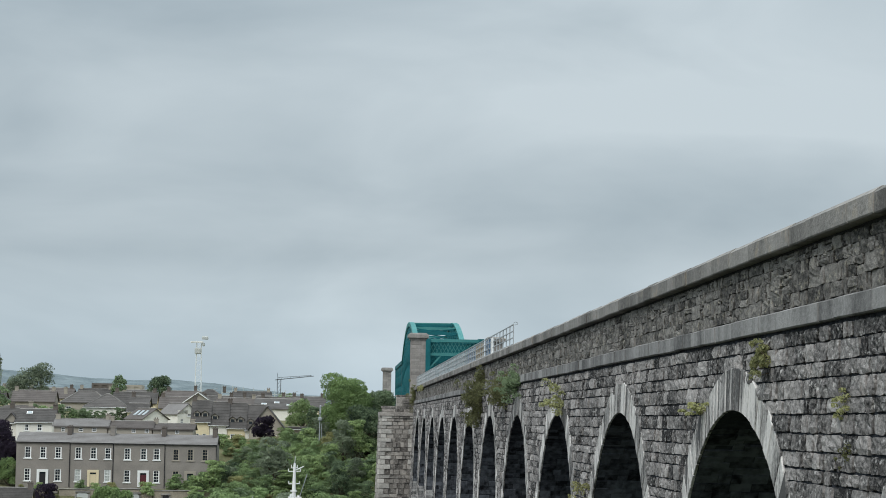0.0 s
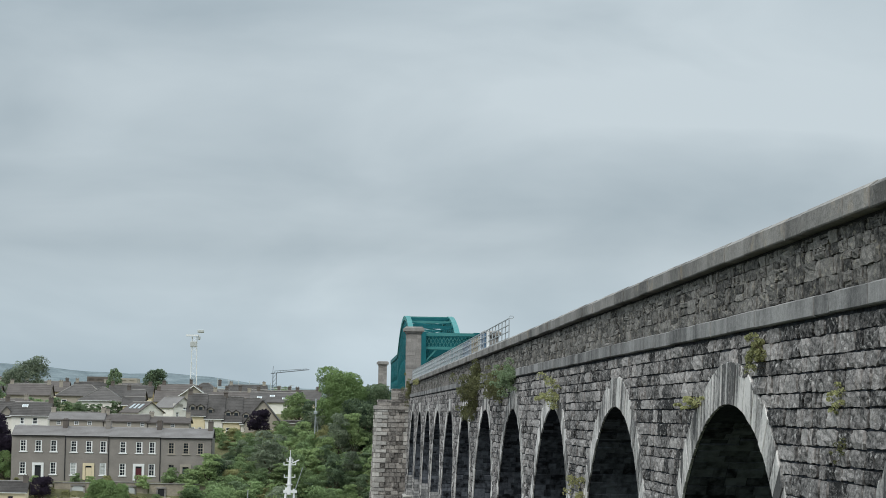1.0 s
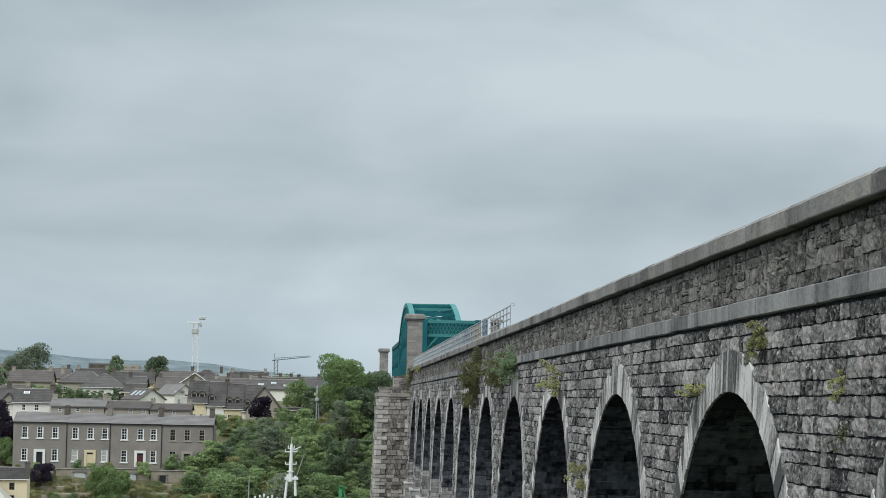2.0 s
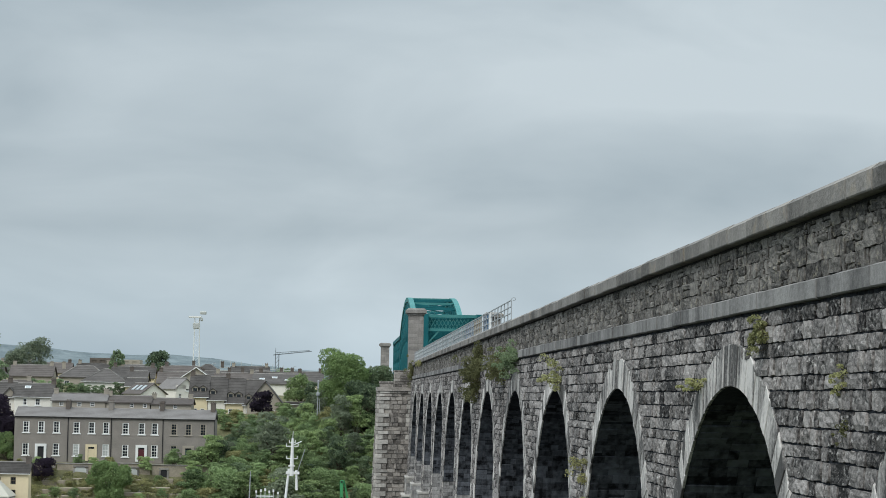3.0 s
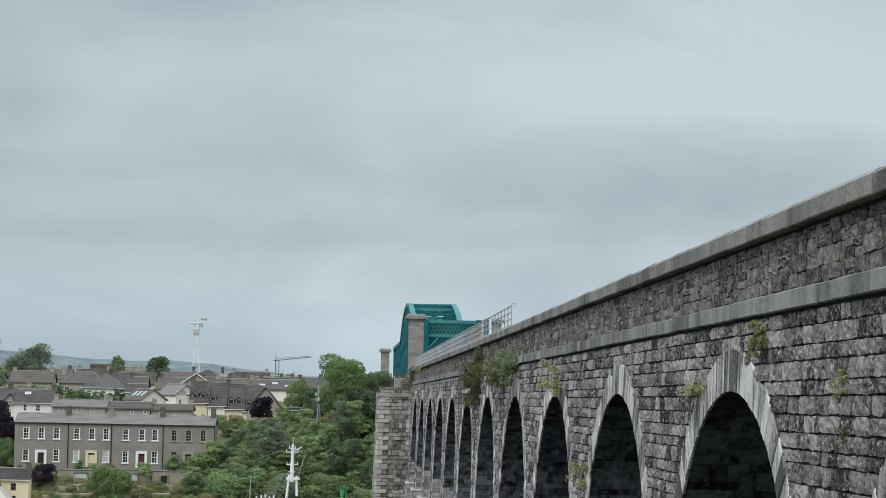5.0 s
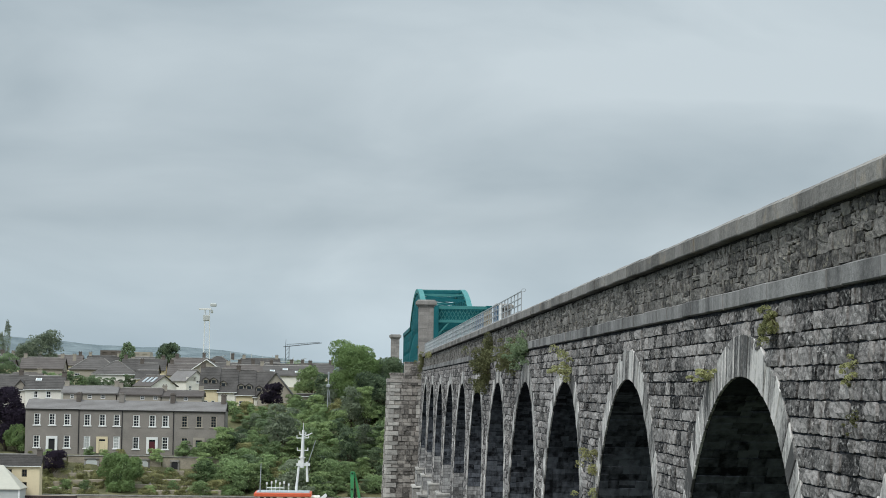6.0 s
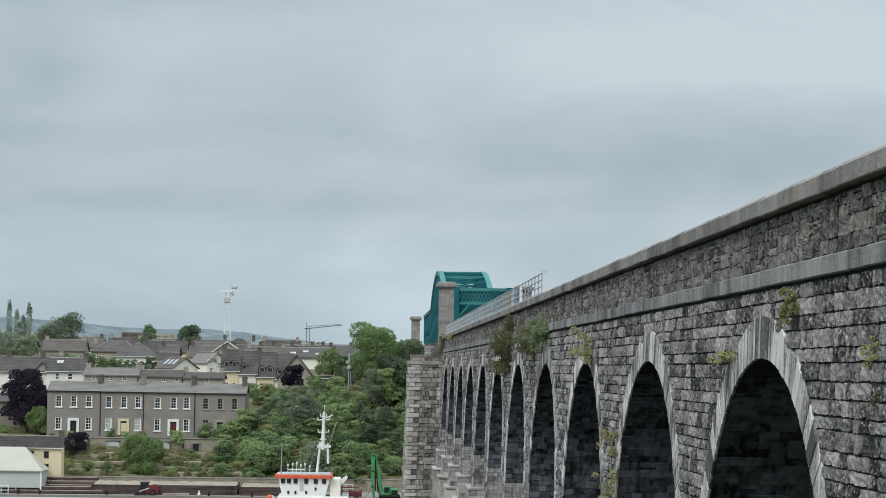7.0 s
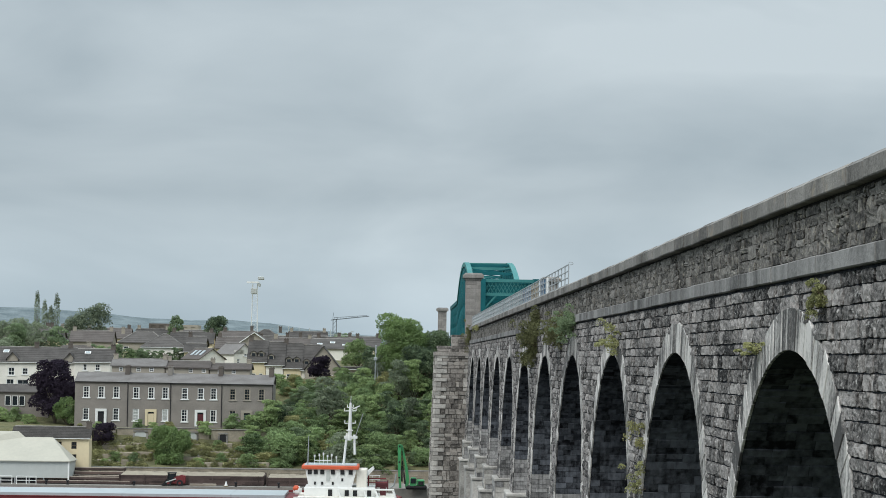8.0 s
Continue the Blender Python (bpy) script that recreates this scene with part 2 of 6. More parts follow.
STONE_WALL = material("old_stone_wall", (0.44, 0.385, 0.30), (0.16, 0.14, 0.112), 1.0, 0.95, 0.6, 5.0, 0.5)
TIMBER = material("weathered_brown_timber", (0.135, 0.098, 0.088), (0.042, 0.031, 0.03), 1.0, 0.9, 0.4, 6.0, piece=0.35)
TIMBER_PALE = material("pale_timber_and_lit_tops", (0.40, 0.345, 0.285), (0.26, 0.22, 0.18), 1.0, 0.9, 0.3, 6.0, piece=0.3)
SHED_ROOF = material("cream_fibre_cement_roof", (0.50, 0.475, 0.40), (0.39, 0.372, 0.32), 0.3, 0.85, 0.1, 5.0, streak=0.15)
SHED_WALL = material("pale_grey_cladding", (0.50, 0.515, 0.495), (0.41, 0.425, 0.41), 0.3, 0.7, 0.1, 5.0, streak=0.2)
ORANGE = material("orange_ship_paint", (0.72, 0.13, 0.05), (0.52, 0.09, 0.04), 0.6, 0.5, 0.05, 5.0)
RED = material("red_paint", (0.22, 0.022, 0.026), (0.11, 0.013, 0.015), 0.6, 0.55, 0.05, 5.0)
HATCH = material("pale_blue_grey_hatch", (0.43, 0.47, 0.485), (0.35, 0.39, 0.405), 0.4, 0.6, 0.05, 5.0)
MACHINE_GREEN = material("machine_green_paint", (0.07, 0.34, 0.13), (0.035, 0.22, 0.08), 0.6, 0.5, 0.05, 5.0)
BLACK = material("black_rubber_and_iron", (0.035, 0.035, 0.037), (0.018, 0.018, 0.02), 1.0, 0.7, 0.1, 5.0)
BLUE = material("blue_sheeting", (0.16, 0.27, 0.40), (0.11, 0.19, 0.30), 0.6, 0.7, 0.1, 5.0)
OCHRE = material("ochre_sheeting", (0.42, 0.30, 0.14), (0.30, 0.21, 0.10), 0.6, 0.7, 0.1, 5.0)
BARK = material("grey_bark", (0.16, 0.13, 0.10), (0.08, 0.065, 0.05), 1.0, 0.95, 0.5, 8.0)
LEAF = leaf_material("green_foliage", (0.305, 0.405, 0.19), (0.037, 0.065, 0.036))
LEAF_BRIGHT = leaf_material("bright_green_foliage", (0.355, 0.45, 0.205), (0.052, 0.090, 0.038))
LEAF_DARK = leaf_material("dark_green_foliage", (0.245, 0.32, 0.18), (0.031, 0.051, 0.037))
LEAF_OAK = leaf_material("deep_green_foliage", (0.24, 0.335, 0.135), (0.027, 0.048, 0.026))
LEAF_OLIVE = leaf_material("olive_foliage", (0.37, 0.36, 0.17), (0.08, 0.088, 0.042))
LEAF_PURPLE = leaf_material("copper_beech_foliage", (0.045, 0.033, 0.052), (0.013, 0.0105, 0.017))
# on the far poplars the grey in this green stands for haze
LEAF_GREY = leaf_material("grey_green_foliage", (0.28, 0.325, 0.22), (0.07, 0.092, 0.064))
BUSH = leaf_material("brown_green_foliage", (0.185, 0.19, 0.09), (0.035, 0.038, 0.022))
DOOR_RED = material("dark_red_door_paint", (0.10, 0.013, 0.02), (0.07, 0.01, 0.015), 1.0, 0.5, 0.05, 5.0)
DOOR_GREEN = material("faded_green_door_paint", (0.10, 0.16, 0.13), (0.07, 0.11, 0.09), 1.0, 0.6, 0.05, 5.0)
PILLAR = material("banded_pillar_limestone", (0.36, 0.335, 0.31), (0.17, 0.158, 0.148), 1.0, 0.92, 0.7, 5.0, 0.5, piece=0.3, streak=0.25)
PIER_ROUGH = material("rough_brown_limestone", (0.43, 0.395, 0.36), (0.10, 0.092, 0.085), 1.0, 0.95, 1.0, 5.0, 0.36, piece=0.34, spots=(0.5, 0.465, 0.425), spot_amount=0.5, spot_scale=2.5)
CRANE_GREY = material("dull_grey_crane_paint", (0.17, 0.19, 0.205), (0.10, 0.115, 0.13), 1.0, 0.6, 0.1, 5.0)
GLASS = glass_material("window_glass")
# dark colours of two unseen ground sheets that cut bounced light
DARK_SHEET = material("dark_bounce_sheet", (0.06, 0.06, 0.06), (0.035, 0.035, 0.036), 0.5, 0.95, 0.3, 8.0)
DARK_SLOPE = material("dark_bounce_slope", (0.055, 0.065, 0.03), (0.025, 0.03, 0.015), 0.7, 0.95, 0.8, 6.0, 0.36)


# ---------------------------------------------------------------- building helpers
def mesh_object(name, verts, faces, mat, parent=None, label="", smooth=False):
    me = bpy.data.meshes.new(name)
    me.from_pydata(verts, [], faces)
    me.materials.append(mat)
    if smooth:
        me.polygons.foreach_set("use_smooth", [True] * len(me.polygons))
    me.update()
    ob = new(name, me)
    if parent:
        ob.parent = parent
    return tagged(ob, label)


def part(name, bm, mat, parent=None, label="", smooth=False):
    me = bpy.data.meshes.new(name)
    bmesh.ops.recalc_face_normals(bm, faces=bm.faces)
    bm.to_mesh(me)
    bm.free()
    me.materials.append(mat)
    if smooth:
        me.polygons.foreach_set("use_smooth", [True] * len(me.polygons))
    ob = new(name, me)
    if parent:
        ob.parent = parent
    return tagged(ob, label)


def thing(name, label, category, group="", kind="", at=None):
    ob = new(name)
    if at is not None:
        ob.matrix_basis = at
    return tagged(ob, label, category, group, kind)


def box(bm, x0, x1, y0, y1, z0, z1, m=None):
    """Adds a block to bm; m: a matrix for its eight corners."""
    c = [Vector((x, y, z)) for z in (z0, z1) for x, y in ((x0, y0), (x1, y0), (x1, y1), (x0, y1))]
    v = [bm.verts.new(m @ p if m else p) for p in c]
    for f in ((3, 2, 1, 0), (4, 5, 6, 7), (0, 1, 5, 4), (1, 2, 6, 5), (2, 3, 7, 6), (3, 0, 4, 7)):
        bm.faces.new([v[i] for i in f])
    return v


def block(name, x0, x1, y0, y1, z0, z1, mat, parent=None, label="", bevel=0.0):
    bm = bmesh.new()
    box(bm, x0, x1, y0, y1, z0, z1)
    if bevel:
        bmesh.ops.bevel(bm, geom=bm.edges[:], offset=bevel, segments=1, affect="EDGES")
    return part(name, bm, mat, parent, label)


def bar(bm, a, b, r=0.03, sides=4, r2=None):
    """Adds a straight bar from a to b, tapering to r2."""
    a, b = Vector(a), Vector(b)
    q = (b - a).to_track_quat("Z", "Y")
    r2 = r if r2 is None else r2
    rings = []
    for p, rad in ((a, r), (b, r2)):
        rings.append([bm.verts.new(p + q @ Vector((rad * math.cos(2 * math.pi * (i + 0.5) / sides), rad * math.sin(2 * math.pi * (i + 0.5) / sides), 0))) for i in range(sides)])
    for i in range(sides):
        j = (i + 1) % sides
        bm.faces.new((rings[0][i], rings[0][j], rings[1][j], rings[1][i]))
    bm.faces.new(rings[0][::-1])
    bm.faces.new(rings[1])


def prism(bm, profile, y0, y1, m=None):
    """Adds a solid with an outline of (x, z) from y0 to y1."""
    rows = [[bm.verts.new((m or Matrix()) @ Vector((x, y, z))) for x, z in profile] for y in (y0, y1)]
    n = len(profile)
    for i in range(n):
        j = (i + 1) % n
        bm.faces.new((rows[0][i], rows[0][j], rows[1][j], rows[1][i]))
    bm.faces.new(rows[0][::-1])
    bm.faces.new(rows[1])


# ---------------------------------------------------------------- ground, river, distance
def ramp(t, *keys):
    return np.interp(t, [k[0] for k in keys], [k[1] for k in keys])


def north_bank(x):
    return ramp(x, (-600, 330), (-80, 346), (8, 348), (60, 440), (600, 470))


def ground_height(x, y):
    """Height of the ground: the camera's bank, the flat under the arches, the river, the quay and the hill behind it."""
    south = ramp(y, (-600, 27), (-5, 25.3), (9, 25.3), (70, 5.0), (262, 4.0), (272, -5.0))
    b = north_bank(x)
    d = y - b
    west = ramp(d, (-6, -5), (-0.1, -5), (0, 4.2), (16, 4.3), (17, 6.3), (22, 7.2), (23, 8.2), (27, 8.6), (28, 9.5), (30.9, 9.9), (32.2, 12.7), (36, 12.9), (52, 13.6), (60, 19.8), (85, 23.5), (110, 26), (170, 28), (330, 30), (700, 29), (4000, 30))
    east = ramp(d, (-6, -5), (-0.1, -5), (0, 4.2), (16, 4.3), (17, 6.3), (40, 15), (66, 22.5), (110, 26), (170, 28), (330, 30), (700, 29), (4000, 30))
    k = np.clip((x + 22) / 8.0, 0, 1)
    north = west * (1 - k) + east * k
    return np.where(y < 280, south, np.where(d < -5, -5.0, north))


xs = np.unique(np.concatenate([np.linspace(-4500, -200, 30), np.linspace(-200, 100, 101), np.linspace(100, 4500, 30)]))
ys = np.unique(np.concatenate([np.linspace(-1500, 0, 12), np.linspace(0, 300, 61), np.linspace(300, 480, 181), np.linspace(480, 800, 41), np.linspace(800, 4700, 30)]))
gx, gy = np.meshgrid(xs, ys)
gz = ground_height(gx, gy)
wob = np.random.default_rng(4).normal(0, 0.12, gz.shape)
gz = gz + np.where(gy - north_bank(gx) > 18, wob, 0)
nx, ny = len(xs), len(ys)
idx = np.arange(nx * ny).reshape(ny, nx)
quads = np.stack([idx[:-1, :-1], idx[:-1, 1:], idx[1:, 1:], idx[1:, :-1]], -1).reshape(-1, 4)
ground = mesh_object("ground", np.stack([gx, gy, gz], -1).reshape(-1, 3).tolist(), quads.tolist(), GRASS)
tagged(ground, "rough grass ground falling to the river and rising beyond", "ground", kind="structure")
water = mesh_object("water", [(-4500, 255, 0.6), (4500, 255, 0.6), (4500, 520, 0.6), (-4500, 520, 0.6)], [(0, 1, 2, 3)], WATER)
tagged(water, "dull grey-green tidal river water", "water", kind="structure")
pave = bmesh.new()
for a, b in ((-150, -80), (-80, 8)):
    ya, yb = float(north_bank(a)), float(north_bank(b))
    q = [pave.verts.new(p) for p in ((a, ya - 0.3, 4.32), (b, yb - 0.3, 4.32), (b, yb + 15.9, 4.4), (a, ya + 15.9, 4.4), (a, ya - 0.3, -3), (b, yb - 0.3, -3))]
    pave.faces.new(q[:4]), pave.faces.new((q[4], q[5], q[1], q[0]))
tagged(part("pavement", pave, QUAY), "worn concrete quay along the river", "quay", kind="structure")

# unseen sheet, added so less light bounces up under the arches
under_sheet = mesh_object("road", [(-240, 70, 5.12), (200, 70, 5.12), (200, 262, 4.12), (-240, 262, 4.12)], [(0, 1, 2, 3)], DARK_SHEET)
tagged(under_sheet, "unseen dark sheet under the arches, added to cut bounced light", "road", kind="structure")
# unseen sheet over the near slope, added to weaken bounced light
scrub = mesh_object("slope", [(-240, 12, 24.45), (200, 12, 24.45), (200, 70, 5.14), (-240, 70, 5.14)], [(0, 1, 2, 3)], DARK_SLOPE)
tagged(scrub, "unseen dark sheet over the near slope, added to cut bounced light", "slope", kind="structure")
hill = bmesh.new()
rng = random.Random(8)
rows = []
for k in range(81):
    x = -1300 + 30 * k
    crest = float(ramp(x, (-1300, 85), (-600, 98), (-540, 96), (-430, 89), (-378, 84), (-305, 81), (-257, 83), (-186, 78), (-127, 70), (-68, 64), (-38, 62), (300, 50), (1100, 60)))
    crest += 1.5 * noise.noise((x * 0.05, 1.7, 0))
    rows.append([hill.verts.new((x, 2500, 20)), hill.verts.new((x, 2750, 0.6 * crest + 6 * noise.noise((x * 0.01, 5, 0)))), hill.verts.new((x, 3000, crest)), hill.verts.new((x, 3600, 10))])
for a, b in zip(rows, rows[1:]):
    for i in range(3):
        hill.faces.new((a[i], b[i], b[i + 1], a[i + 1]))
tagged(part("backdrop", hill, HILL), "far wooded hills along the horizon, haze put into their colour", "hills", kind="structure")

# ---------------------------------------------------------------- viaduct
FACE, LEAN_IN = 10.74, 0.032          # the face at the string course, and how far it leans back for each metre of height
FIRST, PITCH, RADIUS = 53.1, 21.65, 8.74
CROWN, STRING_LOW, STRING_TOP, COPE_LOW, COPE_TOP = 27.385, 29.30, 29.79, 31.21, 31.77
SPRING = CROWN - RADIUS
WIDTH = 9.4
ARCHES = range(-1, 11)
START, END = FIRST - 1.5 * PITCH, 286.4


def face_x(z):
    return FACE - LEAN_IN * max(0.0, STRING_TOP - z)


viaduct = thing("viaduct", "long grey limestone railway viaduct with tall round arches", "viaduct", kind="structure")


def bay(n):
    """The core of one bay: both faces, the barrel and half a pier on either side."""
    yc = FIRST + n * PITCH
    bm = bmesh.new()
    steps = 40
    r = RADIUS + 0.05
    arch = [(yc - r * math.cos(math.pi * k / steps), SPRING + r * math.sin(math.pi * k / steps)) for k in range(steps + 1)]
    line = [(yc - r, 2.0), (yc - r, SPRING)] + arch[1:-1] + [(yc + r, SPRING), (yc + r, 2.0)]
    low = [yc - PITCH / 2, yc - PITCH / 2] + [p[0] for p in arch[1:-1]] + [yc + PITCH / 2, yc + PITCH / 2]
    front, back = [], []
    for side, out in ((0, front), (1, back)):
        for y, z in line:
            x = face_x(z) + 0.03
            out.append(bm.verts.new((x if side == 0 else 2 * FACE + WIDTH - x, y, z)))
    for i in range(len(line) - 1):
        bm.faces.new((front[i], front[i + 1], back[i + 1], back[i]))
    for vs, side in ((front, 0), (back, 1)):
        def at(y, z):
            x = face_x(z) + 0.03
            return bm.verts.new((x if side == 0 else 2 * FACE + WIDTH - x, y, z))
        tops = [at(y, STRING_TOP - 0.05) for y, _ in line[1:-1]]
        for i in range(1, len(line) - 2):
            bm.faces.new((vs[i], vs[i + 1], tops[i], tops[i - 1]))
        for a, b, t, y in ((vs[0], vs[1], tops[0], yc - PITCH / 2), (vs[-1], vs[-2], tops[-1], yc + PITCH / 2)):
            f, g, h = at(y, 2.0), at(y, SPRING), at(y, STRING_TOP - 0.05)
            bm.faces.new((a, b, g, f)), bm.faces.new((b, t, h, g))
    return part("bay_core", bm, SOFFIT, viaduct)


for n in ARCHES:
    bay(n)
block("end_core", FACE + 0.03, FACE + WIDTH, FIRST + 10.5 * PITCH, END, 2, STRING_TOP - 0.05, ASHLAR, viaduct)
block("abutment_core", FACE + 0.05, FACE + WIDTH, -40, START, 2, COPE_LOW, ASHLAR, viaduct)
block("track_bed", FACE + 0.7, FACE + WIDTH - 0.7, START, END + 10, 29.4, 30.2, MORTAR, viaduct)


def stone_mesh(rng, y0, y1, z0, z1, nu, nv, rise, rough, back=0.0, worn=1.0, deep=0.05):
    """Vertices and faces of one rock-faced stone lying in the face of the wall; back: how far its bed lies behind the face."""
    side, bed = rng.uniform(0.01, 0.05) * worn, rng.uniform(0.01, 0.026) * worn
    y0, y1, z0, z1 = y0 + side, y1 - side, z0 + bed + rng.uniform(-0.008, 0.02), z1 - bed
    verts, faces = [], []
    tip = rise * rng.uniform(0.25, 1.0)
    lean, swing = rng.uniform(-0.5, 0.5), rng.uniform(-0.45, 0.45)
    fold, sharp = rng.uniform(0.25, 0.75), rng.uniform(-0.9, 0.9)
    for j in range(nv):
        for i in range(nu):
            u, v = i / (nu - 1), j / (nv - 1)
            edge = i in (0, nu - 1) or j in (0, nv - 1)
            corner = i in (0, nu - 1) and j in (0, nv - 1)
            d = tip * (1 + lean * (2 * v - 1) + swing * (2 * u - 1) + sharp * max(0.0, u - fold)) + rng.uniform(-1, 1) * rough
            if edge:
                d = 0.72 * d + rng.uniform(-0.2, 0.5) * rough
            if corner:
                u, v = u + (0.5 - u) * 0.07 * worn * rng.random(), v + (0.5 - v) * 0.16 * worn * rng.random()
                d *= 1 - 0.6 * worn * rng.random()
            z = z0 + v * (z1 - z0) + (rng.uniform(-0.014, 0.014) if edge else 0)
            y = y0 + u * (y1 - y0) + rng.uniform(-0.03, 0.03)
            verts.append((face_x(z) + back - max(d, 0.0), y, z))
    for j in range(nv - 1):
        for i in range(nu - 1):
            a = j * nu + i
            faces.append((a, a + nu, a + nu + 1, a + 1))
    rim = [i for i in range(nu)] + [j * nu + nu - 1 for j in range(1, nv)] + [(nv - 1) * nu + i for i in range(nu - 2, -1, -1)] + [j * nu for j in range(nv - 2, 0, -1)]
    base = len(verts)
    for r in rim:
        x, y, z = verts[r]
        verts.append((face_x(z) + back + deep, y, z))
    m = len(rim)
    for k in range(m):
        faces.append((rim[k], rim[(k + 1) % m], base + (k + 1) % m, base + k))
    return verts, faces


class Heap:
    """Gathers many small meshes into one."""

    def __init__(self):
        self.verts, self.faces = [], []

    def add(self, verts, faces):
        k = len(self.verts)
        self.verts += verts
        self.faces += [tuple(i + k for i in f) for f in faces]

    def make(self, name, mat, parent, label=""):
        if not self.verts:
            return None
        return tagged(mesh_object(name, self.verts, self.faces, mat, parent), label, kind="stuff")


def half_opening(z):
    """Half the width taken up by arch and ring at that height."""
    r = RADIUS + 0.95
    if z <= SPRING:
        return RADIUS + 0.45
    return math.sqrt(max(0.0, r * r - (z - SPRING) ** 2))


def lay_wall():
    """Coursed stones of the spandrels and piers; those of the nearest stretch are parts, the rest is joined."""
    rng = random.Random(21)
    far = Heap()
    singles = 0
    # gap bares the dark core as a shadow line under the string course
    z1 = STRING_LOW - 0.08
    while z1 > 5:
        h = rng.choice((0.3, 0.36, 0.4, 0.46)) * rng.uniform(0.95, 1.05)
        z0 = z1 - h
        zm = 0.5 * (z0 + z1)
        for n in range(-2, 11):
            a, b = FIRST + n * PITCH + half_opening(zm), FIRST + (n + 1) * PITCH - half_opening(zm)
            if n == 10:
                b = END
            if b < 34 or z1 < 27 - 0.076 * b - 1.2:
                continue
            y = a
            while y < b - 0.05:
                w = rng.choice((0.4, 0.6, 0.85, 1.15, 1.6)) * rng.uniform(0.8, 1.2)
                e = b if b - y < w + 0.4 else y + w
                if e > 34:
                    near = e < 80
                    v, f = stone_mesh(rng, y, e, z0, z1, 6 if near else 4, 4 if near else 3, 0.065 if near else 0.1, 0.026 if near else 0.04)
                    if near and e < 62 and singles < 300:
                        mesh_object("stone", v, f, ASHLAR, wall_part)
                        singles += 1
                    else:
                        far.add(v, f)
                y = e
        z1 = z0
    far.make("joined_stones", ASHLAR, wall_part, "rock-faced grey limestone in courses")


def lay_parapet():
    rng = random.Random(33)
    far = Heap()
    singles = 0
    # gap bares dark mortar as a shadow line under the coping
    top = COPE_LOW - 0.08
    zs_ = [STRING_TOP, STRING_TOP + 0.36, STRING_TOP + 0.78, STRING_TOP + 1.06, top]

    def lay(y0, y1, z0, z1):
        nonlocal singles
        near = y0 < 80
        v, f = stone_mesh(rng, y0, y1 + 0.01, z0 - rng.uniform(0, 0.03), min(top, z1 + rng.uniform(0, 0.03)), 5 if near else 4, 4 if near else 3, 0.06 if near else 0.08, 0.02 if near else 0.03, 0.03, 0.8)
        if near and y0 < 58 and singles < 290:
            mesh_object("rubble_stone", v, f, RUBBLE, parapet)
            singles += 1
        else:
            far.add(v, f)

    for k in range(4):
        y = 34.0 + rng.uniform(0, 0.8)
        while y < END:
            w = rng.choice((0.35, 0.55, 0.8, 1.1)) * rng.uniform(0.8, 1.2)
            z0, z1 = zs_[k], zs_[k + 1]
            pick = rng.random()
            m = z0 + (z1 - z0) * rng.uniform(0.35, 0.65)
            if pick < 0.5 or w < 0.5:
                lay(y, y + w, z0, z1)
            elif pick < 0.72:
                lay(y, y + w, z0, m), lay(y, y + w, m, z1)
            elif pick < 0.86:
                c = y + w * rng.uniform(0.3, 0.6)
                lay(y, c, z0, z1), lay(c, y + w, z0, m), lay(c, y + w, m, z1)
            else:
                c = y + w * rng.uniform(0.4, 0.6)
                lay(y, y + w, z0, m), lay(y, c, m, z1), lay(c, y + w, m, z1)
            y += w
    far.make("joined_rubble", RUBBLE, parapet, "squared grey-brown rubble")


def slab(y0, y1, profile, rng):
    """A slab along the wall with an outline of (outwards, z); ends slightly apart."""
    y0, y1 = y0 + 0.006, y1 - 0.006
    s = rng.uniform(-0.02, 0.02)
    t = rng.uniform(-0.012, 0.012)
    verts = [(FACE - x + s, y, z + t) for y in (y0, y1) for x, z in profile]
    m = len(profile)
    faces = [(i, (i + 1) % m, m + (i + 1) % m, m + i) for i in range(m)] + [tuple(range(m - 1, -1, -1)), tuple(range(m, 2 * m))]
    return verts, faces


def lay_slabs(name, parent, profile, mat, lo, hi):
    rng = random.Random(5)
    y, far, singles = 30.0, Heap(), 0
    while y < END:
        w = rng.uniform(lo, hi)
        v, f = slab(y, min(END, y + w), profile, rng)
        if y < 200:
            mesh_object(name, v, f, mat, parent)
        else:
            far.add(v, f)
        y += w
    far.make("joined_slabs", mat, parent)


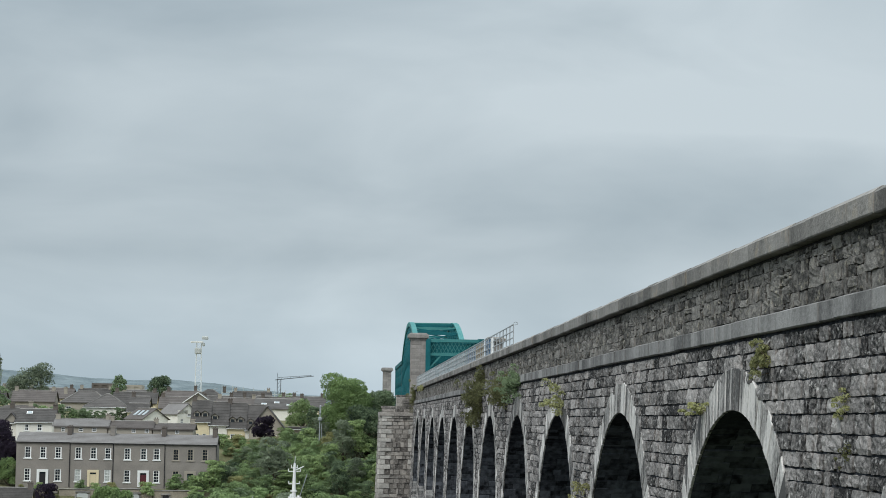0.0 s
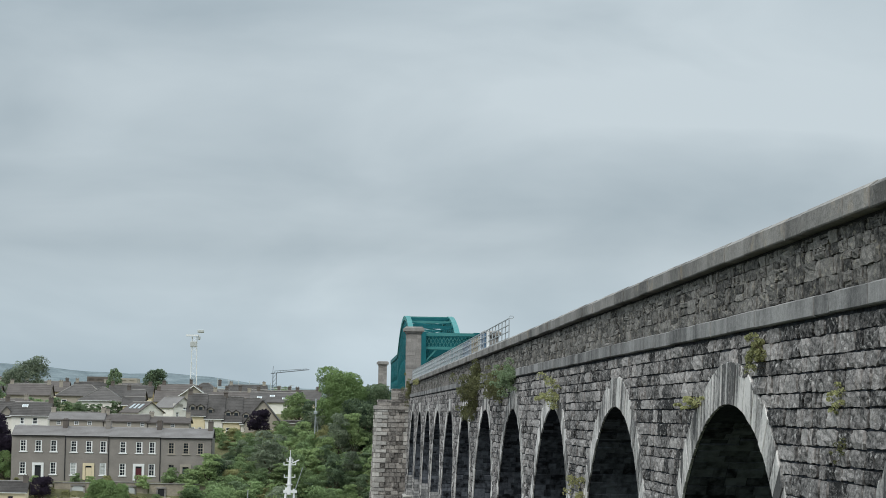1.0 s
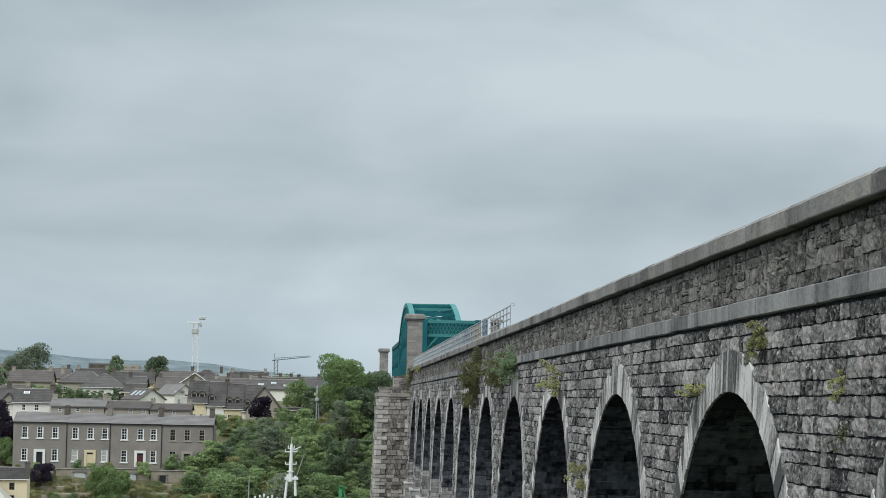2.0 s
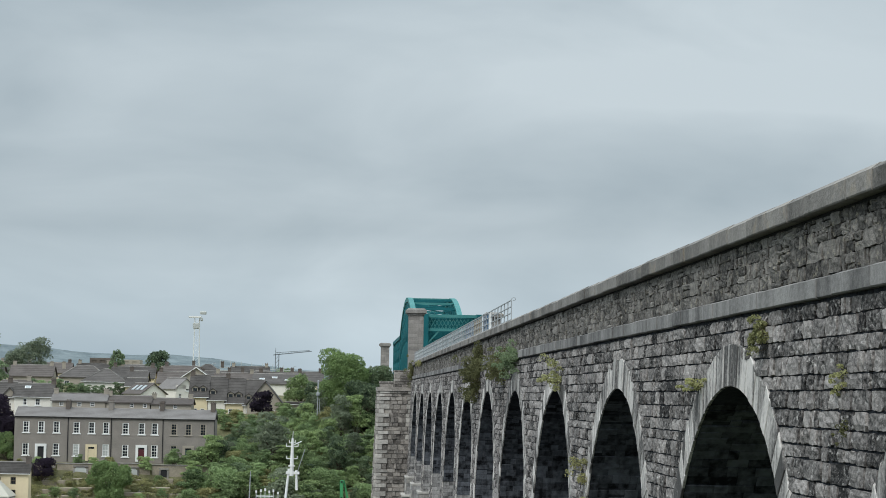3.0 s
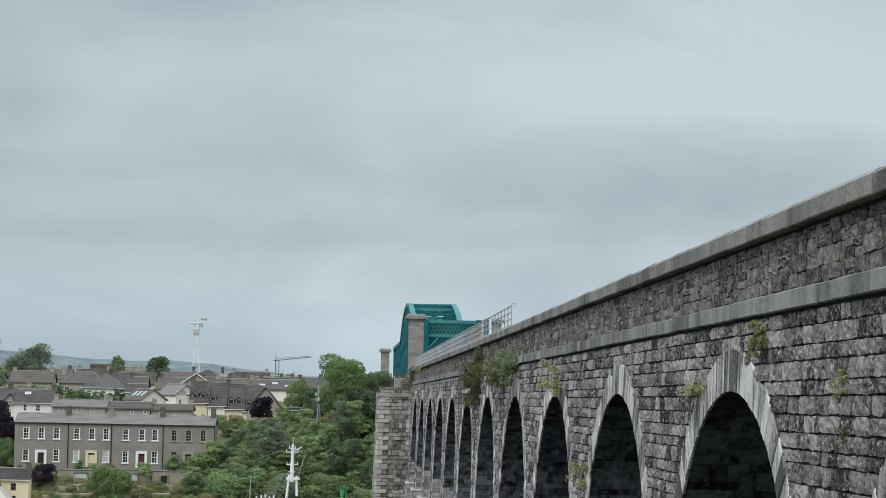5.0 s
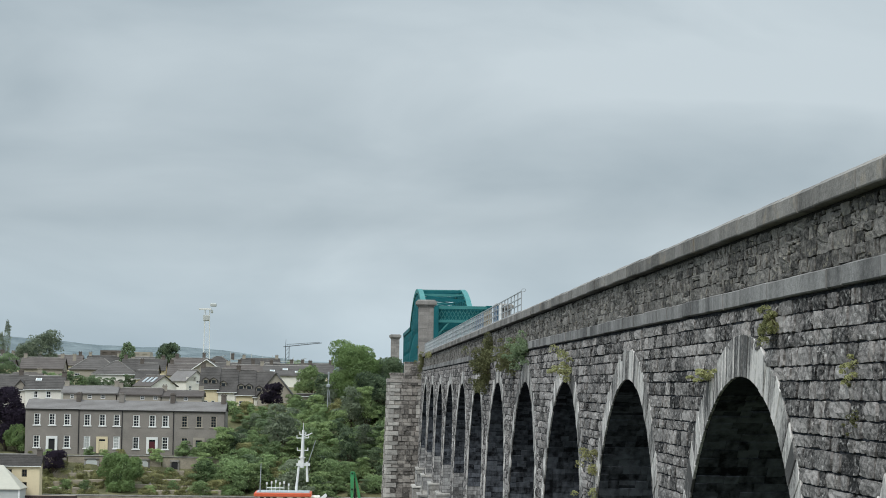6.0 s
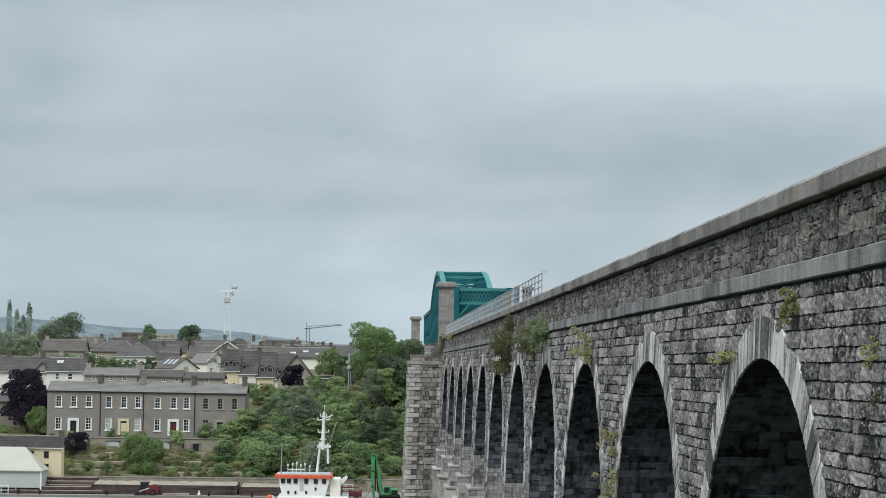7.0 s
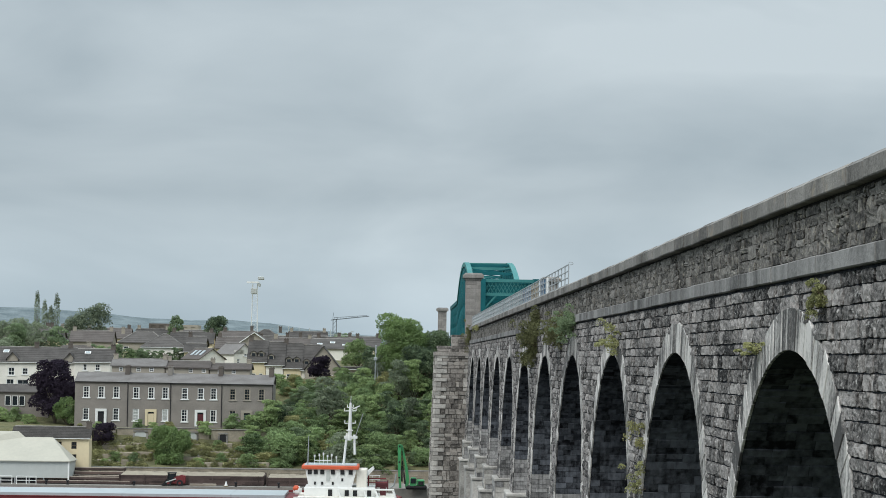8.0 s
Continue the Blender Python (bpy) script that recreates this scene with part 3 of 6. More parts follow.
def lay_ring(n, ring):
    """The dressed ring stones of one arch and the quoins of its jambs."""
    rng = random.Random(100 + n)
    yc = FIRST + n * PITCH
    count = 49
    far = Heap()
    single = n in (0, 1, 2, 3, 4)
    for k in range(count):
        a0, a1 = math.pi * k / count + 0.0016, math.pi * (k + 1) / count - 0.0016
        low = min(k, count - 1 - k)
        off = abs(k - count // 2)
        extra = 0.2 * (1 - (off / 6) ** 2) if off < 6 else rng.choice((-0.06, 0.0, 0.07))
        r1 = RADIUS + 0.95 + extra
        lift = 0.05 if off < 6 else 0.13
        ra, rb = (r1, r1 + lift) if k < count // 2 else (r1 + lift, r1)
        if off < 2:
            ra = rb = r1
        out = 0.05 + rng.uniform(-0.015, 0.015)
        verts = []
        for d, inset in ((-0.025, 0.0), (out - 0.02, 0.0), (out, 0.02)):
            for a, r in ((a0 + inset / RADIUS, RADIUS + inset * 0.5), (a1 - inset / RADIUS, RADIUS + inset * 0.5), (a1 - inset / r1, rb - inset), (a0 + inset / r1, ra - inset)):
                z = SPRING + r * math.sin(a)
                verts.append((face_x(z) - d, yc - r * math.cos(a), z))
        faces = [(8, 9, 10, 11)]
        for b in (0, 4):
            faces += [(b + i, b + (i + 1) % 4, b + 4 + (i + 1) % 4, b + 4 + i) for i in range(4)]
        if single:
            mesh_object("voussoir", verts, faces, DRESSED, ring)
        else:
            far.add(verts, faces)
    z1, k = SPRING, 0
    while z1 > 4 and z1 > 27 - 0.076 * (yc + RADIUS) - 1.5:
        h = 0.42
        z0 = z1 - h
        for side in (-1, 1):
            w = 0.72 if (k + (side > 0)) % 2 else 0.55
            a, b = sorted((yc + side * RADIUS, yc + side * (RADIUS + w)))
            verts = [(face_x(z) - d, y, z) for d in (-0.025, 0.05) for y, z in ((a, z0 + 0.01), (b, z0 + 0.01), (b, z1 - 0.01), (a, z1 - 0.01))]
            far.add(verts, [(4, 5, 6, 7)] + [(i, (i + 1) % 4, 4 + (i + 1) % 4, 4 + i) for i in range(4)])
        z1, k = z0, k + 1
    far.make("joined_voussoirs", DRESSED, ring, "pale dressed ring stones and quoins")


def lay_inside(n):
    """Blocks on the far inner side of one arch: the pier below the springing and the haunch of the vault above it."""
    rng = random.Random(300 + n)
    yc = FIRST + n * PITCH
    low, high = Heap(), Heap()
    reach = 1.2 * RADIUS if n < 3 else RADIUS
    s = max(2.5 - SPRING, 27 - 0.076 * (yc + RADIUS) - 1.5 - SPRING)
    while s < reach:
        h = rng.uniform(0.3, 0.42)
        row = []
        for t in (s, s + h):
            if t <= 0:
                row.append((yc + RADIUS + 0.05, SPRING + t, 0.0))
            else:
                a = t / RADIUS
                row.append((yc + (RADIUS + 0.05) * math.cos(a), SPRING + (RADIUS + 0.05) * math.sin(a), a))
        x0, x1 = face_x(row[0][1]) + 0.05, FACE + WIDTH - 0.2
        x = x0
        while x < x1:
            w = rng.uniform(0.3, 0.9)
            e = min(x1, x + w)
            d = rng.uniform(0.0, 0.07)
            g = 0.007
            verts = []
            for out in (-0.03, d):
                for xx, (y, z, a), up in ((x + g, row[0], 0.012), (e - g, row[0], 0.012), (e - g, row[1], -0.012), (x + g, row[1], -0.012)):
                    verts.append((xx, y - out * math.cos(a), z - out * math.sin(a) + up * math.cos(a)))
            # above the springing the darker colour stands for shade in the vault
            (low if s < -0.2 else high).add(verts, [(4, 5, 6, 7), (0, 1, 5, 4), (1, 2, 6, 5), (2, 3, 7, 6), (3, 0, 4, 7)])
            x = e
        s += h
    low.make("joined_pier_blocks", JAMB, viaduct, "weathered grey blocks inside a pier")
    high.make("joined_vault_blocks", VAULT, viaduct, "vault blocks coloured dark for the shade inside the arch")


for n in ARCHES:
    lay_inside(n)
wall_part = part("spandrel_wall", bmesh.new(), MORTAR, viaduct)
parapet = part("parapet", bmesh.new(), MORTAR, viaduct)
wall_part.data.from_pydata([(FACE + 0.3, START, 4), (FACE + 0.3, START, STRING_LOW), (FACE + 0.3, START - 30, STRING_LOW), (FACE + 0.3, START - 30, 4)], [], [(0, 1, 2, 3)])
parapet.data.from_pydata([(FACE + dx, y, z) for dx in (0.06, 0.5) for y, z in ((START - 30, STRING_TOP), (END, STRING_TOP), (END, COPE_LOW), (START - 30, COPE_LOW))], [], [(0, 1, 2, 3), (4, 7, 6, 5), (2, 3, 7, 6)])
string_course = block("string_course", FACE + 0.0, FACE + 0.3, START - 30, END, STRING_LOW + 0.01, STRING_TOP - 0.01, SLAB, viaduct)
coping = block("coping", FACE + 0.0, FACE + 0.5, START - 30, END, COPE_LOW + 0.01, COPE_TOP - 0.02, COPING, viaduct)
lay_wall()
lay_parapet()
lay_slabs("string_slab", string_course, [(0.12, STRING_LOW), (0.16, STRING_LOW + 0.03), (0.16, STRING_TOP - 0.06), (0.02, STRING_TOP), (-0.2, STRING_TOP), (-0.2, STRING_LOW)], SLAB, 1.1, 2.3)
lay_slabs("coping_stone", coping, [(0.25, COPE_LOW), (0.27, COPE_LOW + 0.03), (0.27, COPE_TOP - 0.14), (0.08, COPE_TOP), (-0.55, COPE_TOP), (-0.55, COPE_LOW)], COPING, 1.4, 2.6)
for n in ARCHES:
    ring = block("arch_ring", FACE + 0.3, FACE + 0.6, FIRST + n * PITCH - 0.4, FIRST + n * PITCH + 0.4, CROWN + 0.05, CROWN + 0.6, MORTAR, viaduct)
    lay_ring(n, ring)
# plinths at the feet of the far piers
for n in ARCHES:
    y = FIRST + (n + 0.5) * PITCH
    if y > 110:
        x = face_x(14.5)
        half = PITCH / 2 - RADIUS
        pl = block("pier_plinth", x - 0.35, 2 * FACE + WIDTH - x + 0.35, y - half - 0.35, y + half + 0.35, 2.0, 15.3, PIER, viaduct, bevel=0.05)
        block("plinth_ledge", x - 0.5, 2 * FACE + WIDTH - x + 0.5, y - half - 0.5, y + half + 0.5, 15.3, 15.65, PIER, viaduct, bevel=0.08)
        block("plinth_footing", x - 0.85, 2 * FACE + WIDTH - x + 0.85, y - half - 0.85, y + half + 0.85, 2.0, 12.8, PIER, viaduct, bevel=0.06)
        block("footing_ledge", x - 1.0, 2 * FACE + WIDTH - x + 1.0, y - half - 1.0, y + half + 1.0, 12.8, 13.15, PIER, viaduct, bevel=0.08)
        # coursed blocks on the near and west sides of the plinth
        rng = random.Random(300 + n)
        for k in range(4):
            z0, z1 = 13.15 + 0.54 * k, 13.15 + 0.54 * (k + 1)
            p, e = x - 0.35, x + 5.0
            while p < e:
                w = rng.uniform(0.7, 1.4)
                block("plinth_block", p + 0.02, p + w - 0.02, y - half - 0.41 - rng.uniform(0, 0.06), y - half - 0.35, z0 + 0.02, z1 - 0.02, rng.choice((PIER, JAMB)), pl)
                p += w
            p, e = y - half - 0.35, y + half + 0.35
            while p < e - 0.3:
                w = min(rng.uniform(0.7, 1.4), e - p)
                block("plinth_block", x - 0.41 - rng.uniform(0, 0.06), x - 0.35, p + 0.02, p + w - 0.02, z0 + 0.02, z1 - 0.02, rng.choice((PIER, JAMB)), pl)
                p += w

# ---------------------------------------------------------------- river piers, pillars and steel spans
def courses(name, x0, x1, y0, y1, z0, z1, parent, h=0.55, mat=ASHLAR, quoin=0.0, batter=0.0, seed=1, proud=(0.01, 0.16)):
    """Coursed blocks on the south and west sides of a square pier."""
    rng = random.Random(seed)
    heap, pale = Heap(), Heap()
    z = z0
    k = 0
    while z < z1 - 0.1:
        t = min(z1, z + h * (rng.uniform(0.7, 1.3) if quoin else rng.uniform(0.85, 1.15)))
        grow = batter * (z1 - z)
        ax, bx, ay, by = x0 - grow, x1, y0 - grow, y1
        for side in (0, 1):
            p, e = (ax, bx) if side == 0 else (ay, by)
            while p < e - 0.05:
                w = rng.uniform(0.35, 1.1) if quoin else rng.uniform(0.7, 1.9)
                is_edge = quoin and (p in (ax, ay) or e - p < 1.3)
                if is_edge:
                    w = 1.6 if k % 2 else 0.8
                q = e if e - p < w + 0.4 else p + w
                d = rng.uniform(0.24, 0.32) if is_edge else rng.uniform(0.02, 0.3) if quoin else rng.uniform(*proud)
                g = 0.015
                if side == 0:
                    c = [(p + g, z + g), (q - g, z + g), (q - g, t - g), (p + g, t - g)]
                    v = [(a, ay + 0.6 * d - 0.01, b) for a, b in c] + [(a + (0.03 if i in (0, 3) else -0.03), ay - d, b + (0.03 if i < 2 else -0.03)) for i, (a, b) in enumerate(c)]
                else:
                    c = [(q - g, z + g), (p + g, z + g), (p + g, t - g), (q - g, t - g)]
                    v = [(ax + 0.6 * d - 0.01, a, b) for a, b in c] + [(ax - d, a + (-0.03 if i in (0, 3) else 0.03), b + (0.03 if i < 2 else -0.03)) for i, (a, b) in enumerate(c)]
                (pale if is_edge else heap).add(v, [(4, 5, 6, 7), (0, 1, 5, 4), (1, 2, 6, 5), (2, 3, 7, 6), (3, 0, 4, 7)])
                p = q
        z, k = t, k + 1
    bm = bmesh.new()
    g = batter * (z1 - z0)
    lo = [bm.verts.new(p) for p in ((x0 - g, y0 - g, z0), (x1, y0 - g, z0), (x1, y1, z0), (x0 - g, y1, z0))]
    hi = [bm.verts.new(p) for p in ((x0, y0, z1), (x1, y0, z1), (x1, y1, z1), (x0, y1, z1))]
    bm.faces.new(hi)
    for i in range(4):
        bm.faces.new((lo[i], lo[(i + 1) % 4], hi[(i + 1) % 4], hi[i]))
    core = part(name, bm, mat, parent)
    heap.make("joined_blocks", PIER_ROUGH if quoin else mat, core)
    pale.make("joined_quoins", PIER, core)
    return core


def pillar(x, y, w, z0, z1, parent):
    """A square stone pillar with banded courses and a projecting cap."""
    shaft = courses("pillar_shaft", x, x + w, y, y + w, z0, z1 - 1.0, parent, 0.5, PILLAR, seed=int(y), proud=(0.0, 0.025))
    bm = bmesh.new()
    box(bm, x - 0.15, x + w + 0.15, y - 0.15, y + w + 0.15, z1 - 1.0, z1 - 0.72)
    box(bm, x - 0.42, x + w + 0.42, y - 0.42, y + w + 0.42, z1 - 0.72, z1 - 0.25)
    c = bmesh.ops.create_cone(bm, cap_ends=True, segments=4, radius1=(w / 2 + 0.38) * 1.414, radius2=(w / 2 + 0.1) * 1.414, depth=0.25, matrix=Matrix.Translation((x + w / 2, y + w / 2, z1 - 0.125)) @ pose(0, 0, 0, 0, 0, 45))
    part("pillar_cap", bm, COPING, shaft)


river_pier = thing("river_pier", "massive coursed limestone pier beside the river with a pillar", "bridge pier", kind="structure")
courses("pier_body", 6.1, 11.2, 286.5, 296.5, 1.0, 27.6, river_pier, 0.62, PIER_ROUGH, quoin=1, batter=0.03, seed=3)
courses("pier_back", 11.2, 24, 289, 296.5, 1.0, 28.4, river_pier, 0.62, ASHLAR, seed=4)
bm = bmesh.new()
box(bm, 5.75, 11.3, 286.1, 296.8, 27.6, 28.15)
part("pier_cornice", bm, PIER_ROUGH, river_pier)
courses("pier_parapet", 6.15, 10.9, 286.5, 287.3, 28.15, 29.0, river_pier, 0.45, PIER_ROUGH, seed=6)
courses("parapet_end", 8.2, 10.9, 286.3, 288.0, 28.15, 30.6, river_pier, 0.45, PIER_ROUGH, seed=9)
pillar(10.2, 287.2, 2.15, 29.0, 39.7, river_pier)
pillar(21.6, 287.2, 2.0, 29.0, 39.3, river_pier)
far_pier = thing("river_pier", "far limestone river pier with pillars at the steel spans' end", "bridge pier", kind="structure")
courses("pier_body", 6.0, 26, 462, 474, 1.0, 28.0, far_pier, 0.8, ASHLAR, seed=12)
pillar(10.15, 470, 2.0, 28.0, 39.4, far_pier)
pillar(22.1, 470, 2.3, 28.0, 39.4, far_pier)
for y in (336, 410):
    mid = thing("river_pier", "coursed limestone pier standing in the river", "bridge pier", kind="structure")
    courses("pier_body", 11.0, 24, y, y + 4, -3.0, 27.8, mid, 0.8, ASHLAR, seed=y)


def steel_span(y0, y1, hog, n):
    """A through truss span: two side trusses, floor, cross frames. hog: how far its top chord rises in the middle."""
    span = thing("steel_span", "teal painted riveted steel truss railway span" + (" with a bowed top" if hog else " with a level top"), "bridge truss", kind="structure")
    low, high = 29.2, 39.3

    def top(y):
        u = (2 * y - y0 - y1) / (y1 - y0)
        return high + hog * (1 - u * u)

    ys_ = [y0 + (y1 - y0) * k / n for k in range(n + 1)]
    for x in (13.1, 21.1):
        bm = bmesh.new()
        for a, b in zip(ys_, ys_[1:]):
            for dz in (0,):
                za, zb = top(a), top(b)
                v = [bm.verts.new(p) for p in ((x - 0.45, a, za - 0.75), (x + 0.45, a, za - 0.75), (x + 0.45, a, za), (x - 0.45, a, za), (x - 0.45, b, zb - 0.75), (x + 0.45, b, zb - 0.75), (x + 0.45, b, zb), (x - 0.45, b, zb))]
                for f in ((0, 1, 5, 4), (1, 2, 6, 5), (2, 3, 7, 6), (3, 0, 4, 7), (3, 2, 1, 0), (4, 5, 6, 7)):
                    bm.faces.new([v[i] for i in f])
        part("top_chord", bm, PALE_TEAL if hog else GREEN_STEEL, span)
        block("bottom_chord", x - 0.4, x + 0.4, y0, y1, low - 0.7, low + 0.4, GREEN_STEEL, span)
        for k, y in enumerate(ys_):
            wide = 0.5 if k in (0, n) else 0.22
            block("upright", x - 0.35, x + 0.35, y - wide, y + wide, low, top(y) - 0.1, GREEN_STEEL, span)
        bm = bmesh.new()
        for k in range(n):
            a, b = ys_[k], ys_[k + 1]
            for s in (-0.2, 0.2):
                bar(bm, (x + s, a, low), (x + s, b, top(b) - 0.4), 0.2)
                bar(bm, (x + s, b, low), (x + s, a, top(a) - 0.4), 0.2)
                m_, h_ = (a + b) / 2, (low + top((a + b) / 2)) / 2
                bar(bm, (x + s, a, h_), (x + s, m_, top(m_) - 0.5), 0.14)
                bar(bm, (x + s, m_, top(m_) - 0.5), (x + s, b, h_), 0.14)
                bar(bm, (x + s, a, h_), (x + s, m_, low), 0.14)
                bar(bm, (x + s, m_, low), (x + s, b, h_), 0.14)
        part("lattice", bm, GREEN_STEEL, span)
    for k, y in enumerate(ys_):
        t = top(y)
        bm = bmesh.new()
        if t - low > 8:
            box(bm, 13.1, 21.1, y - 0.2, y + 0.2, t - 0.55, t - 0.1)
            if not hog or k in (0, 1, n - 1, n):
                box(bm, 13.1, 21.1, y - 0.2, y + 0.2, t - 2.6, t - 2.2)
                for i in range(13):
                    a, b = 13.1 + 0.55 * i, 13.1 + 0.55 * (i + 2)
                    bar(bm, (a, y, t - 2.4), (b, y, t - 0.3), 0.06), bar(bm, (b, y, t - 2.4), (a, y, t - 0.3), 0.06)
                bar(bm, (13.4, y, t - 4.4), (15.2, y, t - 2.4), 0.16), bar(bm, (20.9, y, t - 4.4), (19.1, y, t - 2.4), 0.16)
            part("cross_strut", bm, PALE_TEAL if (hog and k % 2) or k == 0 else GREEN_STEEL, span)
        else:
            bm.free()
    bm = bmesh.new()
    for a, b in zip(ys_, ys_[1:]):
        bar(bm, (13.1, a, top(a) - 0.35), (21.1, b, top(b) - 0.35), 0.13), bar(bm, (21.1, a, top(a) - 0.35), (13.1, b, top(b) - 0.35), 0.13)
    part("wind_bracing", bm, GREEN_STEEL, span)
    block("deck", 13.2, 21.0, y0, y1, low, low + 0.5, BLACK, span)


steel_span(296, 337, 0.0, 8)
steel_span(338, 409, 6.1, 12)
steel_span(410, 458, 0.0, 8)

# railing on the parapet, from the near end to the river pier
RAIL_X, R0, R1 = FACE + 0.35, 126.5, 286.0
railing = thing("railing", "galvanised steel safety railing standing on the viaduct parapet", "railing")
z0 = COPE_TOP
y = R0
while y < R1:
    bm = bmesh.new()
    bar(bm, (RAIL_X, y, z0 - 0.05), (RAIL_X, y, z0 + 1.5), 0.05)
    part("post", bm, GALV, railing)
    y += 2.7
for h in (0.2, 0.62, 1.04, 1.46):
    bm = bmesh.new()
    bar(bm, (RAIL_X, R0, z0 + h), (RAIL_X, R1, z0 + h), 0.04)
    part("rail", bm, GALV, railing)
bm = bmesh.new()
y = 150.0
while y < R1:
    bar(bm, (RAIL_X + 0.06, y, z0 + 0.1), (RAIL_X + 0.06, y, z0 + 1.42), 0.018)
    y += 0.8
tagged(part("mesh_infill", bm, MESH_WIRE, railing), kind="stuff")
bm = bmesh.new()
for k in range(10):
    a, b = math.pi * 2 * k / 12, math.pi * 2 * (k + 1) / 12
    bar(bm, (RAIL_X + 0.14 - 0.14 * math.cos(a), R0, z0 + 1.53 + 0.09 * math.sin(a)), (RAIL_X + 0.14 - 0.14 * math.cos(b), R0, z0 + 1.53 + 0.09 * math.sin(b)), 0.025)
part("end_loop", bm, GALV, railing)
bm = bmesh.new()
box(bm, RAIL_X - 0.1, RAIL_X + 0.1, 143.5, 143.9, z0, z0 + 1.3)
tagged(part("marker_post", bm, WHITE), "white painted marker post on the parapet", "post")
for ya, yb, mat, word in ((146.0, 152.5, BLUE, "blue"), (154.0, 162.5, OCHRE, "ochre"), (164.0, 174.0, BLUE, "blue")):
    bm = bmesh.new()
    box(bm, RAIL_X + 0.1, RAIL_X + 0.13, ya, yb, z0 + 0.14, z0 + 1.4)
    tagged(part("banner", bm, mat), "faded " + word + " sheeting tied to the parapet railing", "sheeting")


# ---------------------------------------------------------------- houses
def lattice(bm, xs_, zs_, y0, y1):
    """One connected frame with bars: every second column and row of the grid is solid."""
    nets = [[[bm.verts.new((x, y, z)) for x in xs_] for z in zs_] for y in (y0, y1)]
    nx_, nz_ = len(xs_) - 1, len(zs_) - 1

    def solid(i, j):
        return 0 <= i < nx_ and 0 <= j < nz_ and (i % 2 == 0 or j % 2 == 0)

    f, b = nets
    for i in range(nx_):
        for j in range(nz_):
            if not solid(i, j):
                continue
            bm.faces.new((f[j][i], f[j][i + 1], f[j + 1][i + 1], f[j + 1][i]))
            for (p, q), (r, t), other in (((j, i), (j, i + 1), (i, j - 1)), ((j + 1, i), (j + 1, i + 1), (i, j + 1)), ((j, i), (j + 1, i), (i - 1, j)), ((j, i + 1), (j + 1, i + 1), (i + 1, j))):
                if not solid(*other):
                    bm.faces.new((f[p][q], f[r][t], b[r][t], b[p][q]))


def window(parent, x, y, z, w, h, bars=(2, 4), sill=True, frame=WHITE, pane=None):
    """A sash window set into an opening of a wall at y; x, z: middle of its sill."""
    t = 0.13
    jamb = 0.24 if sill and bars == (2, 4) else t
    cols, rows_w = [x - w / 2, x - w / 2 + t], [z, z + 0.1]
    for i in range(1, bars[0]):
        p = x - w / 2 + w * i / bars[0]
        cols += [p - 0.02, p + 0.02]
    for i in range(1, bars[1]):
        p = z + h * i / bars[1]
        k = 0.05 if 2 * i == bars[1] else 0.02
        rows_w += [p - k, p + k]
    bm = bmesh.new()
    lattice(bm, cols + [x + w / 2 - jamb, x + w / 2], rows_w + [z + h - 0.1, z + h], y + 0.04, y + 0.145)
    win = part("window", bm, frame, parent)
    block("pane", x - w / 2 + t, x + w / 2 - t, y + 0.15, y + 0.19, z + 0.1, z + h - 0.1, pane or GLASS, win)
    if sill:
        block("sill", x - w / 2 - 0.2, x + w / 2 + 0.2, y - 0.14, y + 0.2, z - 0.2, z - 0.004, frame, win, bevel=0.02)
    return win


def chimney(parent, x, y, z, w=0.9, d=0.6, h=0.8, mat=BRICK, pots=2):
    bm = bmesh.new()
    box(bm, x - w / 2, x + w / 2, y - d / 2, y + d / 2, z - 0.8, z + h)
    box(bm, x - w / 2 - 0.08, x + w / 2 + 0.08, y - d / 2 - 0.08, y + d / 2 + 0.08, z + h, z + h + 0.18)
    c = part("chimney", bm, mat, parent)
    for i in range(pots):
        bm = bmesh.new()
        p = x - w / 2 + w * (i + 0.5) / pots
        bar(bm, (p, y, z + h + 0.18), (p, y, z + h + 0.42), 0.12, 8, 0.1)
        part("chimney_pot", bm, BRICK, c)


